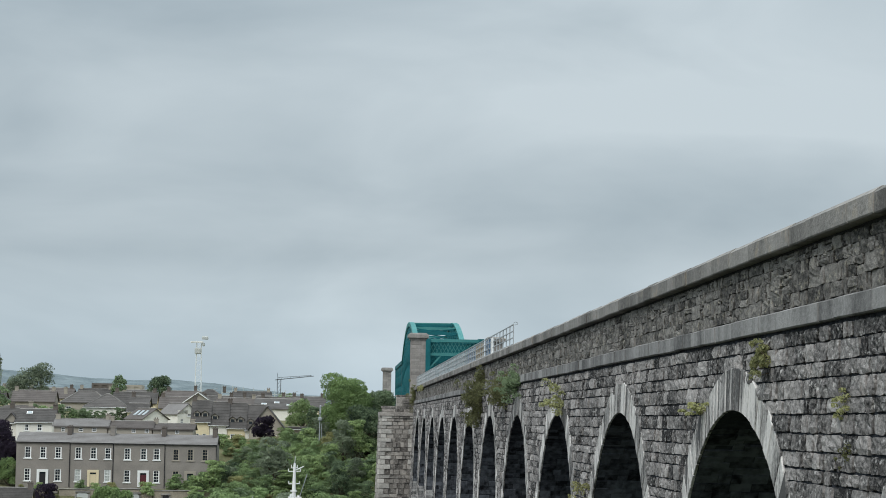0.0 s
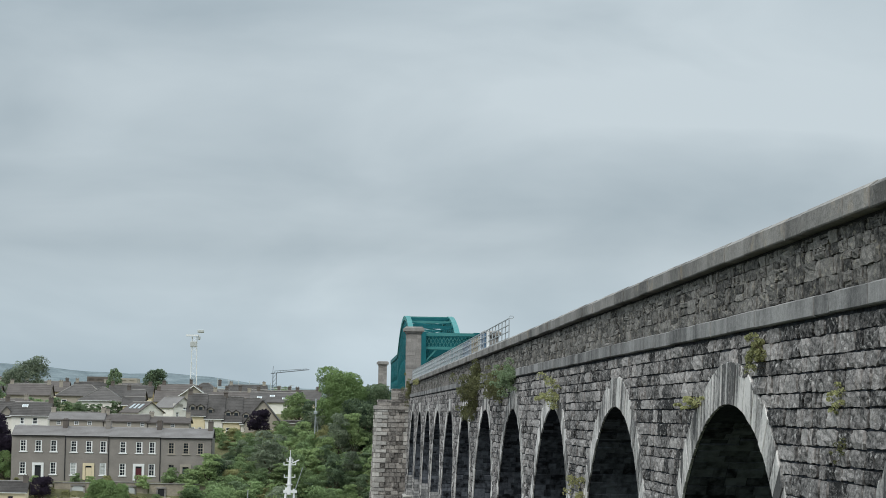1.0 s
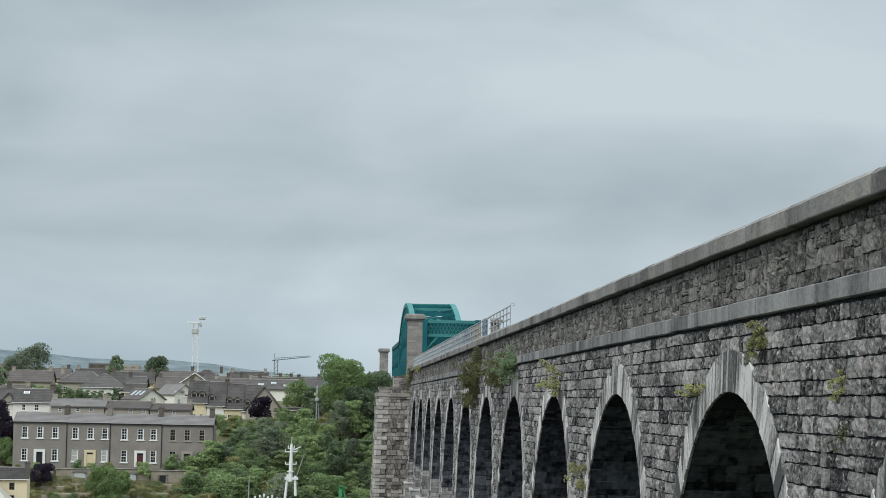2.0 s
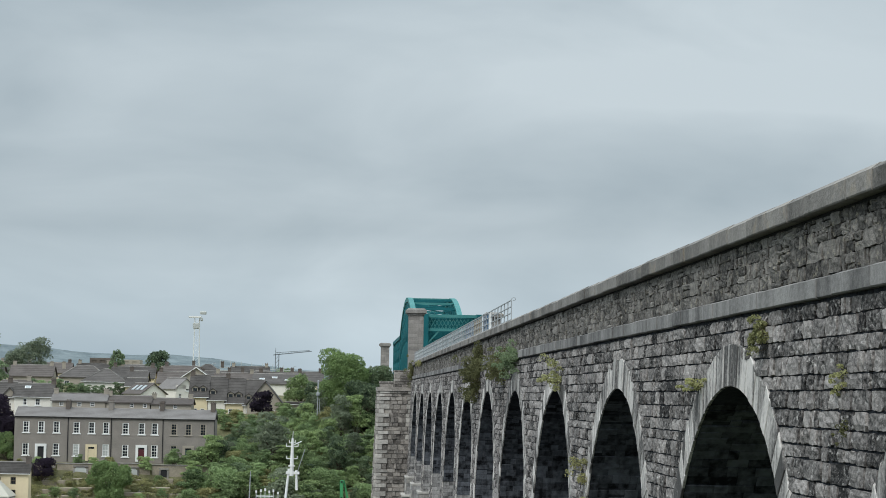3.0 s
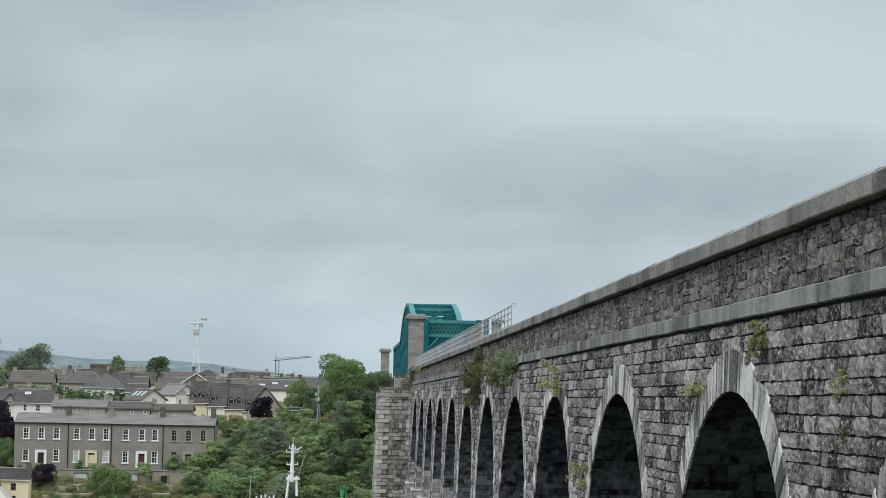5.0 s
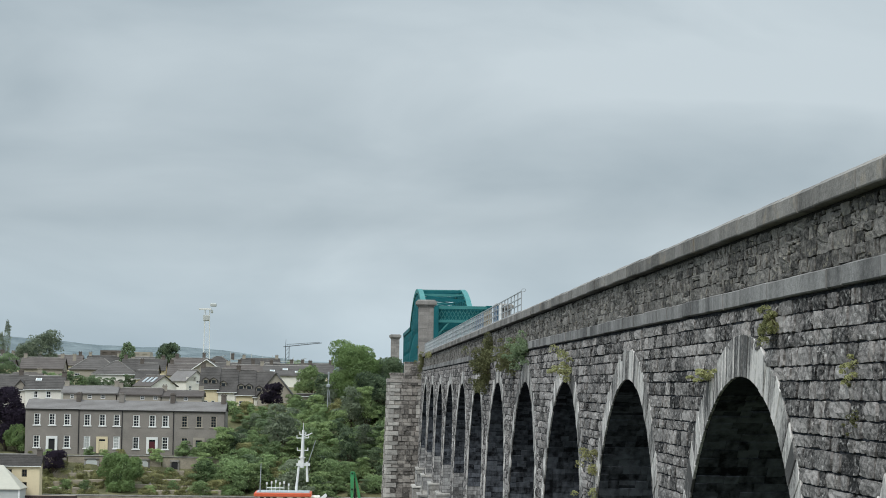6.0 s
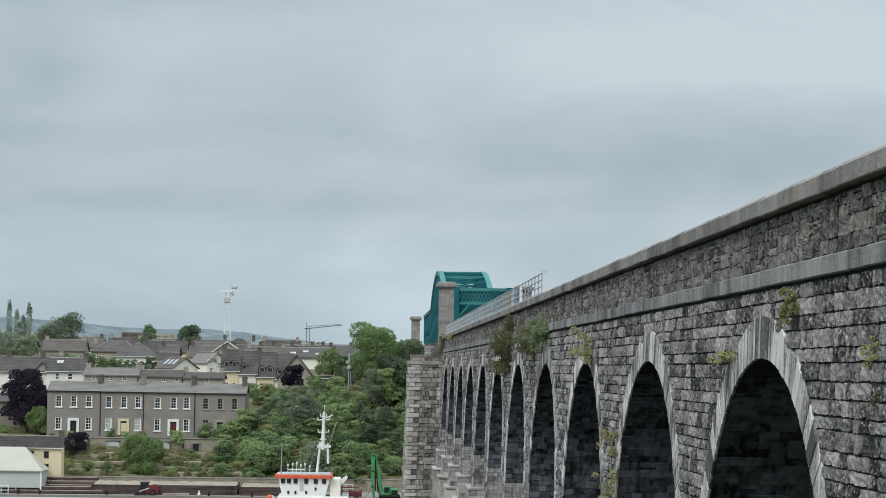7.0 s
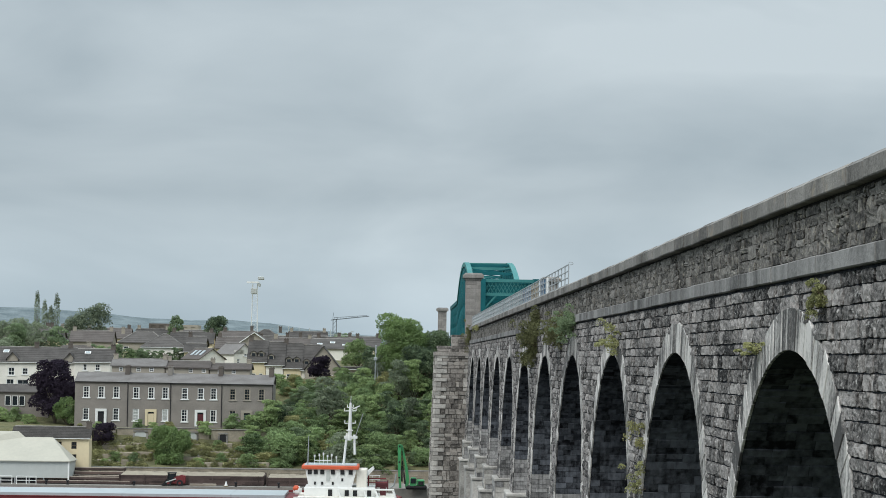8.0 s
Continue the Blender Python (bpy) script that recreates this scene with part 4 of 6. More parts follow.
def roof_mesh(x0, x1, y0, y1, ze, zr, hip=0.0, across=False, over=0.35, thick=0.16):
    """A pitched roof with thickness; across: its ridge runs along y and its gable faces the river."""
    bm = bmesh.new()
    x0, x1, y0, y1 = x0 - over, x1 + over, y0 - over, y1 + over
    if across:
        xm = (x0 + x1) / 2
        e = [(x0, y0), (x0, y1), (x1, y1), (x1, y0)]
        r = [(xm, y0 + hip), (xm, y1 - hip)]
        sides = (((0, 1), (1, 0)), ((2, 3), (0, 1)))
        ends = ((3, 0, 0), (1, 2, 1))
    else:
        ym = (y0 + y1) / 2
        e = [(x1, y0), (x0, y0), (x0, y1), (x1, y1)]
        r = [(x1 - hip, ym), (x0 + hip, ym)]
        sides = (((0, 1), (1, 0)), ((2, 3), (0, 1)))
        ends = ((3, 0, 0), (1, 2, 1))
    for dz in (0.0,):
        E_ = [bm.verts.new((x, y, ze)) for x, y in e]
        R_ = [bm.verts.new((x, y, zr)) for x, y in r]
        E2 = [bm.verts.new((x, y, ze - thick)) for x, y in e]
        for (a, b), (c, d) in sides:
            bm.faces.new((E_[a], E_[b], R_[c], R_[d]))
        if hip:
            for a, b, c in ends:
                bm.faces.new((E_[a], E_[b], R_[c]))
            for i in range(4):
                j = (i + 1) % 4
                bm.faces.new((E_[i], E_[j], E2[j], E2[i]))
            bm.faces.new(E2)
        else:
            R2 = [bm.verts.new((x, y, zr - thick)) for x, y in r]
            for (a, b), (c, d) in sides:
                bm.faces.new((E2[b], E2[a], R2[d], R2[c]))
                bm.faces.new((E_[a], E_[b], E2[b], E2[a]))
                bm.faces.new((E_[a], E2[a], R2[d], R_[d])), bm.faces.new((E_[b], R_[c], R2[c], E2[b]))
    return bm


def slate_rows(parent, x0, x1, y0, y1, ze, zr, mat, rows_=9, hip=0.0):
    """Overlapping courses of slates on the river side of a roof, as one stepped skin."""
    bm = bmesh.new()
    ym = (y0 + y1) / 2
    over = 0.35
    pts = []
    for k in range(rows_):
        for t, lift in ((k / rows_, 0.012), (k / rows_, 0.06), ((k + 1) / rows_, 0.014)):
            pts.append((hip * t, y0 - over + (ym - y0 + over) * t, ze + (zr - ze) * t + lift))
    left = [bm.verts.new((x0 - over + h, y, z)) for h, y, z in pts]
    right = [bm.verts.new((x1 + over - h, y, z)) for h, y, z in pts]
    for i in range(len(pts) - 1):
        bm.faces.new((left[i], right[i], right[i + 1], left[i + 1]))
    return part("slating", bm, mat, parent)


def front_wall(bm, x0, x1, y, z0, z1, holes, deep=0.22):
    """A wall facing -y with openings (x0, x1, z0, z1) and their reveals."""
    xs_ = sorted({x0, x1, *[h[0] for h in holes], *[h[1] for h in holes]})
    zs_ = sorted({z0, z1, *[h[2] for h in holes], *[h[3] for h in holes]})
    for xa, xb in zip(xs_, xs_[1:]):
        for za, zb in zip(zs_, zs_[1:]):
            xm, zm = (xa + xb) / 2, (za + zb) / 2
            if not any(h[0] < xm < h[1] and h[2] < zm < h[3] for h in holes):
                bm.faces.new([bm.verts.new(p) for p in ((xa, y, za), (xb, y, za), (xb, y, zb), (xa, y, zb))])
    for a, b, c, d in holes:
        ring_ = [(a, c), (b, c), (b, d), (a, d)]
        for i in range(4):
            (p, q), (r, s) = ring_[i], ring_[(i + 1) % 4]
            bm.faces.new([bm.verts.new(v) for v in ((p, y, q), (r, y, s), (r, y + deep, s), (p, y + deep, q))])
    for x in (x0, x1):
        bm.faces.new([bm.verts.new(v) for v in ((x, y, z0), (x, y + deep, z0), (x, y + deep, z1), (x, y, z1))])


def gable_wall(bm, x0, x1, y, ze, zr):
    v = [bm.verts.new(p) for p in ((x0, y, ze), (x1, y, ze), ((x0 + x1) / 2, y, zr))]
    bm.faces.new(v)


def house(x0, x1, y0, depth, zb, ze, zr, wall=RENDER_WHITE, roof=SLATE, hip=0.0, across=False, wins=(), chim=(), label="", group="", fascia=True, rows_=8, turn=0.0, trim=WHITE):
    """A house that faces the river. wins: (x, z, width, height) in metres from its near corner; chim: (x from the corner)."""
    h = thing("house", label, "house", group)
    y1 = y0 + depth
    bm = bmesh.new()
    box(bm, x0, x1, y0 + 0.21, y1, zb - 4, ze)
    front_wall(bm, x0, x1, y0, zb - 4, ze, [(x0 + x - w / 2, x0 + x + w / 2, zb + z, zb + z + hh) for x, z, w, hh in wins])
    if not hip:
        if across:
            gable_wall(bm, x0, x1, y0, ze, zr - 0.1), gable_wall(bm, x0, x1, y1, ze, zr - 0.1)
        else:
            for x in (x0, x1):
                v = [bm.verts.new(p) for p in ((x, y0, ze), (x, y1, ze), (x, (y0 + y1) / 2, zr - 0.1))]
                bm.faces.new(v)
    part("wall", bm, wall, h)
    r = part("roof", roof_mesh(x0, x1, y0, y1, ze + 0.02, zr, hip, across), roof, h)
    if not across and rows_:
        slate_rows(r, x0, x1, y0, y1, ze + 0.02, zr, roof, rows_, hip)
    if fascia and not across:
        block("gutter", x0 - 0.3, x1 + 0.3, y0 - 0.45, y0 - 0.32, ze - 0.14, ze - 0.02, WHITE if wall is not RENDER_GREY else BLACK, h)
    if across and fascia:
        bm = bmesh.new()
        xm = (x0 + x1) / 2
        for s in (x0 - 0.4, x1 + 0.4):
            bar(bm, (s, y0 - 0.42, ze - 0.1), (xm, y0 - 0.42, zr - 0.08), 0.14)
        part("bargeboard", bm, WHITE, h)
    for x, z, w, hh in wins:
        window(h, x0 + x, y0, zb + z, w, hh, (2, 2), wall is not RENDER_TAN and trim is WHITE, trim)
    for x in chim:
        chimney(h, x0 + x, (y0 + y1) / 2, zr, mat=wall if wall in (RENDER_GREY, RENDER_TAN) else BRICK)
    xm, ym = (x0 + x1) / 2, (y0 + y1) / 2
    bm = bmesh.new()
    if across:
        bar(bm, (xm, y0 - 0.3, zr + 0.04), (xm, y1 + 0.3, zr + 0.04), 0.13, 6)
    else:
        bar(bm, (x0 + hip, ym, zr + 0.04), (x1 - hip, ym, zr + 0.04), 0.13, 6)
        if hip:
            for a, b in ((x0 - 0.3, x0 + hip), (x1 + 0.3, x1 - hip)):
                bar(bm, (a, y0 - 0.3, ze + 0.04), (b, ym, zr + 0.04), 0.12, 6)
    part("ridge_tile", bm, COPING, r)
    if turn:
        h.matrix_world = Matrix.Translation((xm, ym, 0)) @ pose(0, 0, 0, 0, 0, turn) @ Matrix.Translation((-xm, -ym, 0)) @ h.matrix_world
    return h


# the grey terrace above the quay
EAVES, FLOOR, TY = 21.8, 13.3, 385.0
EDGES = (-62.0, -51.7, -43.4, -33.5, -23.6)
BAYS = ((-59.75, -56.85, -53.95), (-50.1, -47.2, -44.45), (-40.7, -37.6, -35.1), (-31.4, -28.6, -25.8))
DOORS = (BLACK, RENDER_CREAM, DOOR_RED, DOOR_GREEN)
for k in range(4):
    x0, x1 = EDGES[k], EDGES[k + 1]
    drop = -0.05 * k
    h = thing("terraced_house", ("dark grey rendered two-storey terraced house with a black front door", "dark grey rendered two-storey terraced house with a cream front door", "dark grey rendered two-storey terraced house with a dark red front door", "dark grey rendered terraced house, unpainted surrounds, overgrown front")[k], "house", "grey terrace above the quay")
    bm = bmesh.new()
    box(bm, x0 + 0.02, x1 - 0.02, TY + 0.21, TY + 8.5, FLOOR - 2, EAVES + drop)
    holes = [(x - 0.62, x + 0.62, 18.75 + drop, 20.9 + drop) for x in BAYS[k]]
    holes += [(x - 0.62, x + 0.62, 14.4 + drop, 16.7 + drop) for x in (BAYS[k][0], BAYS[k][2])]
    front_wall(bm, x0 + 0.02, x1 - 0.02, TY, FLOOR - 2, EAVES + drop, holes)
    part("wall", bm, RENDER_GREY, h)
    r = part("roof", roof_mesh(x0, x1, TY, TY + 8.5, EAVES + 0.02 + drop, EAVES + 1.85 + drop, 0.0, over=0.12), SLATE_PALE, h)
    slate_rows(r, x0 + 0.3, x1 - 0.3, TY, TY + 8.5, EAVES + 0.02 + drop, EAVES + 1.85 + drop, SLATE_PALE, 8)
    block("parapet_gutter", x0, x1, TY - 0.3, TY - 0.14, EAVES - 0.12 + drop, EAVES + 0.02 + drop, BLACK, h)
    block("downpipe", x1 - 0.12, x1, TY - 0.16, TY - 0.03, FLOOR, EAVES - 0.1, BLACK, h)
    trim = WHITE if k < 3 else RENDER_TAN
    for i, x in enumerate(BAYS[k]):
        window(h, x, TY, 18.75 + drop, 1.24, 2.15, (2, 4), True, trim)
        if i == 1:
            w = 1.5
            d = block("door", x - 0.55, x + 0.55, TY - 0.06, TY + 0.1, FLOOR + 0.3, FLOOR + 2.45, DOORS[k], h)
            bm = bmesh.new()
            for s in (-1, 1):
                box(bm, x + s * 0.85 - 0.25, x + s * 0.85 + 0.25, TY - 0.2, TY + 0.1, FLOOR + 0.1, FLOOR + 2.8)
            box(bm, x - 1.1, x + 1.1, TY - 0.22, TY + 0.1, FLOOR + 2.8, FLOOR + 3.3)
            part("door_surround", bm, trim if k != 1 else RENDER_CREAM, d)
            block("fanlight", x - 0.55, x + 0.55, TY - 0.03, TY + 0.05, FLOOR + 2.45, FLOOR + 2.8, GLASS, d)
        else:
            window(h, x, TY, 14.4 + drop, 1.24, 2.3, (2, 4), k < 3, trim, SHED_WALL if k == 1 else None)
    chimney(h, x1 - 0.6, TY + 4.2, EAVES + 1.85, 0.9, 2.2, 1.1, BRICK if k != 1 else RENDER_GREY, 3)
# returns and cottages behind the terrace
house(-56.5, -46.0, 396, 7, 18.5, 24.9, 26.3, RENDER_TAN, SLATE_PALE, wins=((1.8, 5.3, 0.8, 0.8), (5.3, 5.3, 0.9, 0.8), (7.9, 5.3, 0.9, 0.8)), chim=(0.3, 10.2), label="low cottage with a worn grey slate roof behind the terrace", fascia=False)
house(-45.8, -37.2, 396, 7, 18.5, 24.7, 26.0, RENDER_TAN, TILE_RED, wins=((1.2, 5.2, 0.9, 0.8), (5.0, 5.2, 0.8, 0.8), (7.6, 5.2, 0.8, 0.8)), chim=(0.3,), label="low cottage with brown tiles behind the terrace", fascia=False)
house(-37.0, -29.0, 396, 7, 18.5, 24.5, 25.6, RENDER_TAN, TILE_RED, wins=((2.0, 5.1, 0.8, 0.8), (4.8, 5.1, 0.8, 0.8)), chim=(0.3, 7.6), label="low cottage with brown tiles and white lean-to", fascia=False)
# white houses to the west
house(-92.0, -66.0, 408, 9, 19.6, 25.3, 28.4, RENDER_WHITE, SLATE, wins=((13.2, 3.0, 1.3, 1.6), (16.0, 3.2, 1.2, 1.3), (13.0, 0.2, 1.6, 2.0), (15.6, 0.3, 2.4, 1.8), (8, 3.0, 1.3, 1.6), (8, 0.3, 1.6, 2.0)), chim=(17.5, 24.5), label="white rendered two-storey house with a long dark slate roof")
house(-65.8, -58.4, 407, 9, 19.6, 25.5, 28.2, RENDER_WHITE, SLATE, wins=((2.2, 4.2, 0.8, 1.3), (4.8, 4.2, 1.0, 1.3)), chim=(7.3,), label="white rendered house with a dark slate roof")
for x in (-78.6, -66.9):
    g = thing("gablet", "small white gable breaking the eaves of the long house", "gable")
    bm = bmesh.new()
    prism(bm, [(x - 1.1, 25.0), (x + 1.1, 25.0), (x + 1.1, 26.0), (x, 27.2), (x - 1.1, 26.0)], 407.9, 411.5)
    part("wall", bm, RENDER_TAN, g)
    bm = bmesh.new()
    for s in (-1, 1):
        prism(bm, [(x + s * 1.35, 25.75), (x + s * 1.35, 25.9), (x, 27.45), (x, 27.25)], 407.6, 411.6)
    part("roof", bm, SLATE, g)
con = thing("conservatory", "small dark-roofed conservatory with white frames in a garden", "conservatory")
block("wall", -81.5, -69.5, 399, 404, 12, 19.4, RENDER_GREY, con)
part("roof", roof_mesh(-81.5, -69.5, 399, 404, 19.4, 20.9, 0.0), SLATE, con)
for x in (-77.6, -76.2, -74.8):
    window(con, x, 398.78, 16.6, 1.2, 2.0, (1, 1), False)
# dormer row, east
for k, (x0, ze, zr) in enumerate(((-31.4, 25.9, 30.6), (-27.6, 25.3, 30.35), (-23.8, 24.7, 30.05), (-20.0, 24.3, 29.8))):
    row_house = house(x0, x0 + 3.7, 424, 10, 21, ze, zr, (RENDER_CREAM, RENDER_WHITE)[k % 2], SLATE, wins=((1.1, 1.3, 1.0, 1.2), (2.7, 1.3, 0.8, 1.2)), chim=((0.2,), (), (0.2,), ())[k], label="dormer house with a dark slate roof in a stepped row", group="dormer houses in a stepped row")
    for x in (x0 + 1.0, x0 + 2.7)[: 2 if k in (0, 2) else 1]:
        low = ze + 1.1
        bm = bmesh.new()
        prism(bm, [(x - 0.6, low), (x + 0.6, low), (x + 0.6, low + 0.95), (x, low + 1.35), (x - 0.6, low + 0.95)], 425.0, 428.2)
        d = part("dormer", bm, RENDER_TAN, row_house)
        bm = bmesh.new()
        for s_ in (-1, 1):
            prism(bm, [(x + s_ * 0.8, low + 0.86), (x + s_ * 0.8, low + 0.98), (x, low + 1.52), (x, low + 1.38)], 424.8, 428.6)
        part("dormer_roof", bm, SLATE, d)
        block("dormer_pane", x - 0.42, x + 0.42, 424.93, 424.99, low + 0.2, low + 0.85, GLASS, d)
house(-19.1, -11.6, 421.6, 9, 21, 24.5, 29.55, RENDER_TAN, SLATE, across=True, wins=((5.4, 1.3, 1.0, 1.1),), fascia=False, label="gabled end house with a dark slate roof beside the dormer row")
# gabled houses in the middle
skylit = house(-44.6, -38.1, 424.5, 6.5, 22, 26.4, 28.7, RENDER_WHITE, TILE_RED, across=True, fascia=False, turn=40, label="white gabled house with a brown roof and skylights")
for y in (425.4, 427.0, 428.6):
    bm = bmesh.new()
    prism(bm, [(-43.7, 27.2), (-42.3, 28.18), (-42.38, 28.3), (-43.78, 27.32)], y, y + 0.8)
    part("skylight", bm, HATCH, skylit)
house(-38.4, -32.9, 438.5, 6.8, 22, 27.6, 30.0, RENDER_WHITE, SLATE_PALE, across=True, fascia=False, turn=40, wins=((3.4, 5.2, 1.4, 1.3), (1.2, 3.4, 0.8, 1.2)), label="white gabled house with a pale slate roof and a dark window")
house(-47.5, -43.0, 446, 7, 22, 28.0, 29.9, RENDER_CREAM, SLATE, wins=((1.6, 4.2, 1.0, 1.2),), label="cream house with a slate roof behind the gables")
house(-37.0, -30.0, 470, 9, 24, 30.2, 32.9, RENDER_TAN, SLATE, across=True, label="house with white bargeboards on its brown gable")
house(-58.3, -48.5, 455, 9, 24, 29.0, 32.0, RENDER_WHITE, SLATE, hip=4.5, wins=((1.5, 2.4, 2.0, 0.8), (5.5, 1.6, 0.9, 1.6)), label="white house with a hipped slate roof")
house(-48.2, -44.0, 457, 8, 24, 29.4, 31.6, RENDER_CREAM, SLATE, wins=((1.0, 3.0, 1.0, 1.2),), chim=(0.5,), label="cream house with a slate roof")
house(-93.0, -84.0, 500, 9, 26, 30.6, 34.0, RENDER_CREAM, SLATE, hip=4.2, chim=(4.5,), label="cream house with a hipped slate roof")
house(-72.5, -66.5, 430, 6, 23, 27.2, 28.9, RENDER_TAN, TILE_RED, chim=(5.6,), label="small outhouse with brown tiles")
house(-11.2, -5.6, 425, 6, 21.5, 24.7, 25.1, RENDER_TAN, SLATE, wins=((0.8, 1.4, 1.3, 1.2), (4.2, 1.6, 0.9, 1.2)), label="flat-roofed extension with white windows")
house(-20.0, -9.0, 470, 12, 25, 29.2, 31.6, RENDER_WHITE, SLATE, label="long hall with a plain grey roof", fascia=False)
# rows of semi-detached houses on the hill
rng = random.Random(12)
for row, (xa, xb, y, z) in enumerate(((-98, -40, 520, 26.0), (-46, -8, 505, 24.6), (-120, -20, 575, 27.4), (-60, 2, 545, 25.4))):
    x = xa
    while x < xb:
        w = rng.uniform(9, 13)
        tall = rng.uniform(-0.3, 0.4)
        house(x, x + w - 0.6, y + rng.uniform(-3, 3), 8.5, z - 1, z + 4.4 + tall, z + 7.4 + tall, rng.choice((RENDER_CREAM, RENDER_TAN, RENDER_WHITE, RENDER_TAN)), rng.choice((SLATE, SLATE, TILE_RED)), hip=rng.choice((0.0, 0.0, 4.0)), wins=((2.0, 3.2, 1.4, 1.2), (w - 3.2, 3.2, 1.4, 1.2)), chim=(0.6, w - 1.3)[: rng.choice((1, 2, 2))], fascia=False, label="semi-detached house with a dark roof on the hill", group="houses on the hill", rows_=6)
        x += w + rng.uniform(0.3, 2.5)

# rooflights
for x, y, z, tilt in ((-18.0, 472.5, 30.3, 20.7), (-15.0, 473.5, 30.68, 20.7), (-12.0, 472.0, 30.1, 20.7), (-80.5, 411, 27.46, 32.6), (-63.5, 410, 27.39, 29.0)):
    r = thing("rooflight", "small white framed rooflight on a slate roof", "rooflight", "rooflights")
    m = pose(x, y, z, tilt, 0, 0)
    bm = bmesh.new()
    box(bm, -0.6, 0.6, -0.5, 0.5, -0.1, 0.14, m)
    part("frame", bm, WHITE, r)
    bm = bmesh.new()
    box(bm, -0.45, 0.45, -0.38, 0.38, 0.14, 0.17, m)
    part("pane", bm, HATCH, r)


# ---------------------------------------------------------------- plants
def leaf_cloud(rng, lobes, count, size):
    """Many small bent leaves spread over the skins of rounded lobes (centre, radii)."""
    lob = [(np.array(c), np.array(r)) for c, r in lobes]
    weight = np.array([r[0] * r[2] for _, r in lob])
    pick = rng.choice(len(lob), count, p=weight / weight.sum())
    d = rng.normal(size=(count, 3))
    d /= np.linalg.norm(d, axis=1)[:, None]
    d[:, 2] = np.where(d[:, 2] < -0.55, -d[:, 2], d[:, 2])
    shell = rng.uniform(0.72, 1.06, (count, 1)) ** 0.8
    lump = 1 + 0.13 * np.sin(d[:, :1] * 9 + pick[:, None]) * np.cos(d[:, 2:] * 8 + 2 * pick[:, None])
    c = np.array([lob[i][0] for i in pick]) + d * shell * lump * np.array([lob[i][1] for i in pick])
    nrm = d + 0.55 * rng.normal(size=(count, 3))
    nrm /= np.linalg.norm(nrm, axis=1)[:, None]
    a = np.cross(nrm, rng.normal(size=(count, 3)))
    a /= np.linalg.norm(a, axis=1)[:, None] + 1e-9
    b = np.cross(nrm, a)
    s = size * rng.uniform(0.6, 1.3, (count, 1))
    fold = nrm * s * 0.3
    v = np.stack([c - a * s, c - b * s * 0.6 + fold, c + a * s, c + b * s * 0.6 + fold], 1).reshape(-1, 3)
    k = 4 * np.arange(count)[:, None]
    f = np.concatenate([k + [0, 1, 2], k + [0, 2, 3]], 1).reshape(-1, 3)
    return v.tolist(), f.tolist()


def crown_lobes(rng, h, r, low, n, flat=1.0, loose=False):
    """Lobes for a crown of height h and radius r whose lowest leaves are at low; loose: a straggling shrub."""
    if loose:
        out = [((0, 0, low + (h - low) * 0.4), (r * 0.6, r * 0.6, (h - low) * 0.36))]
        for i in range(n + 10):
            a, t, reach = rng.uniform(0, 2 * math.pi), rng.uniform(0.05, 1.0), r * rng.uniform(0.3, 1.1)
            reach *= 1 - 0.55 * t
            q = r * rng.uniform(0.12, 0.34)
            out.append(((reach * math.cos(a), reach * math.sin(a), low + (h - low) * t), (q * 1.3, q * 1.3, q * rng.uniform(0.45, 0.8))))
        return out
    out = [((0, 0, low + (h - low) * 0.52), (r * 0.72, r * 0.72, (h - low) * 0.44))]
    for i in range(n):
        a, t = rng.uniform(0, 2 * math.pi), rng.uniform(0.12, 0.9)
        reach = r * (1 - 0.75 * abs(t - 0.42) ** 1.3) * rng.uniform(0.5, 0.8)
        q = r * rng.uniform(0.26, 0.46)
        out.append(((reach * math.cos(a), reach * math.sin(a), low + (h - low) * t), (q, q, q * 0.85 * flat)))
    return out


def tree(name, h, r, low, mat, seed, count, size, label, category, n=16, at=None, group="", loose=False):
    rng = np.random.default_rng(seed)
    t = thing(name, label, category, group, at=at)
    bm = bmesh.new()
    tr = 0.05 * r + 0.12
    bar(bm, (0, 0, -0.8), (0.1 * r * 0.3, 0, low + 0.35 * (h - low)), tr, 8, tr * 0.6)
    limbs = []
    for i in range(6):
        a = 2 * math.pi * i / 6 + rng.uniform(-0.3, 0.3)
        z = low * 0.8 + 0.1 * (h - low) * (i % 3)
        limbs.append(((0, 0, z), (0.6 * r * math.cos(a), 0.6 * r * math.sin(a), z + 0.42 * (h - low))))
    if loose:
        for p, q in limbs:
            bar(bm, p, q, tr * 0.5, 6, tr * 0.15)
    part("trunk", bm, BARK, t)
    if not loose:
        for p, q in limbs:
            bm = bmesh.new()
            bar(bm, p, q, tr * 0.5, 6, tr * 0.15)
            part("limb", bm, BARK, t)
    v, f = leaf_cloud(rng, crown_lobes(rng, h, r, low, n, loose=loose), count, size)
    mesh_object("crown", v, f, mat, t)
    return t


def spot(x, y, turn=0, sink=0.3, scale=1.0):
    return pose(x, y, float(ground_height(np.array(x), np.array(y))) - sink, 0, 0, turn) @ Matrix.Scale(scale, 4)


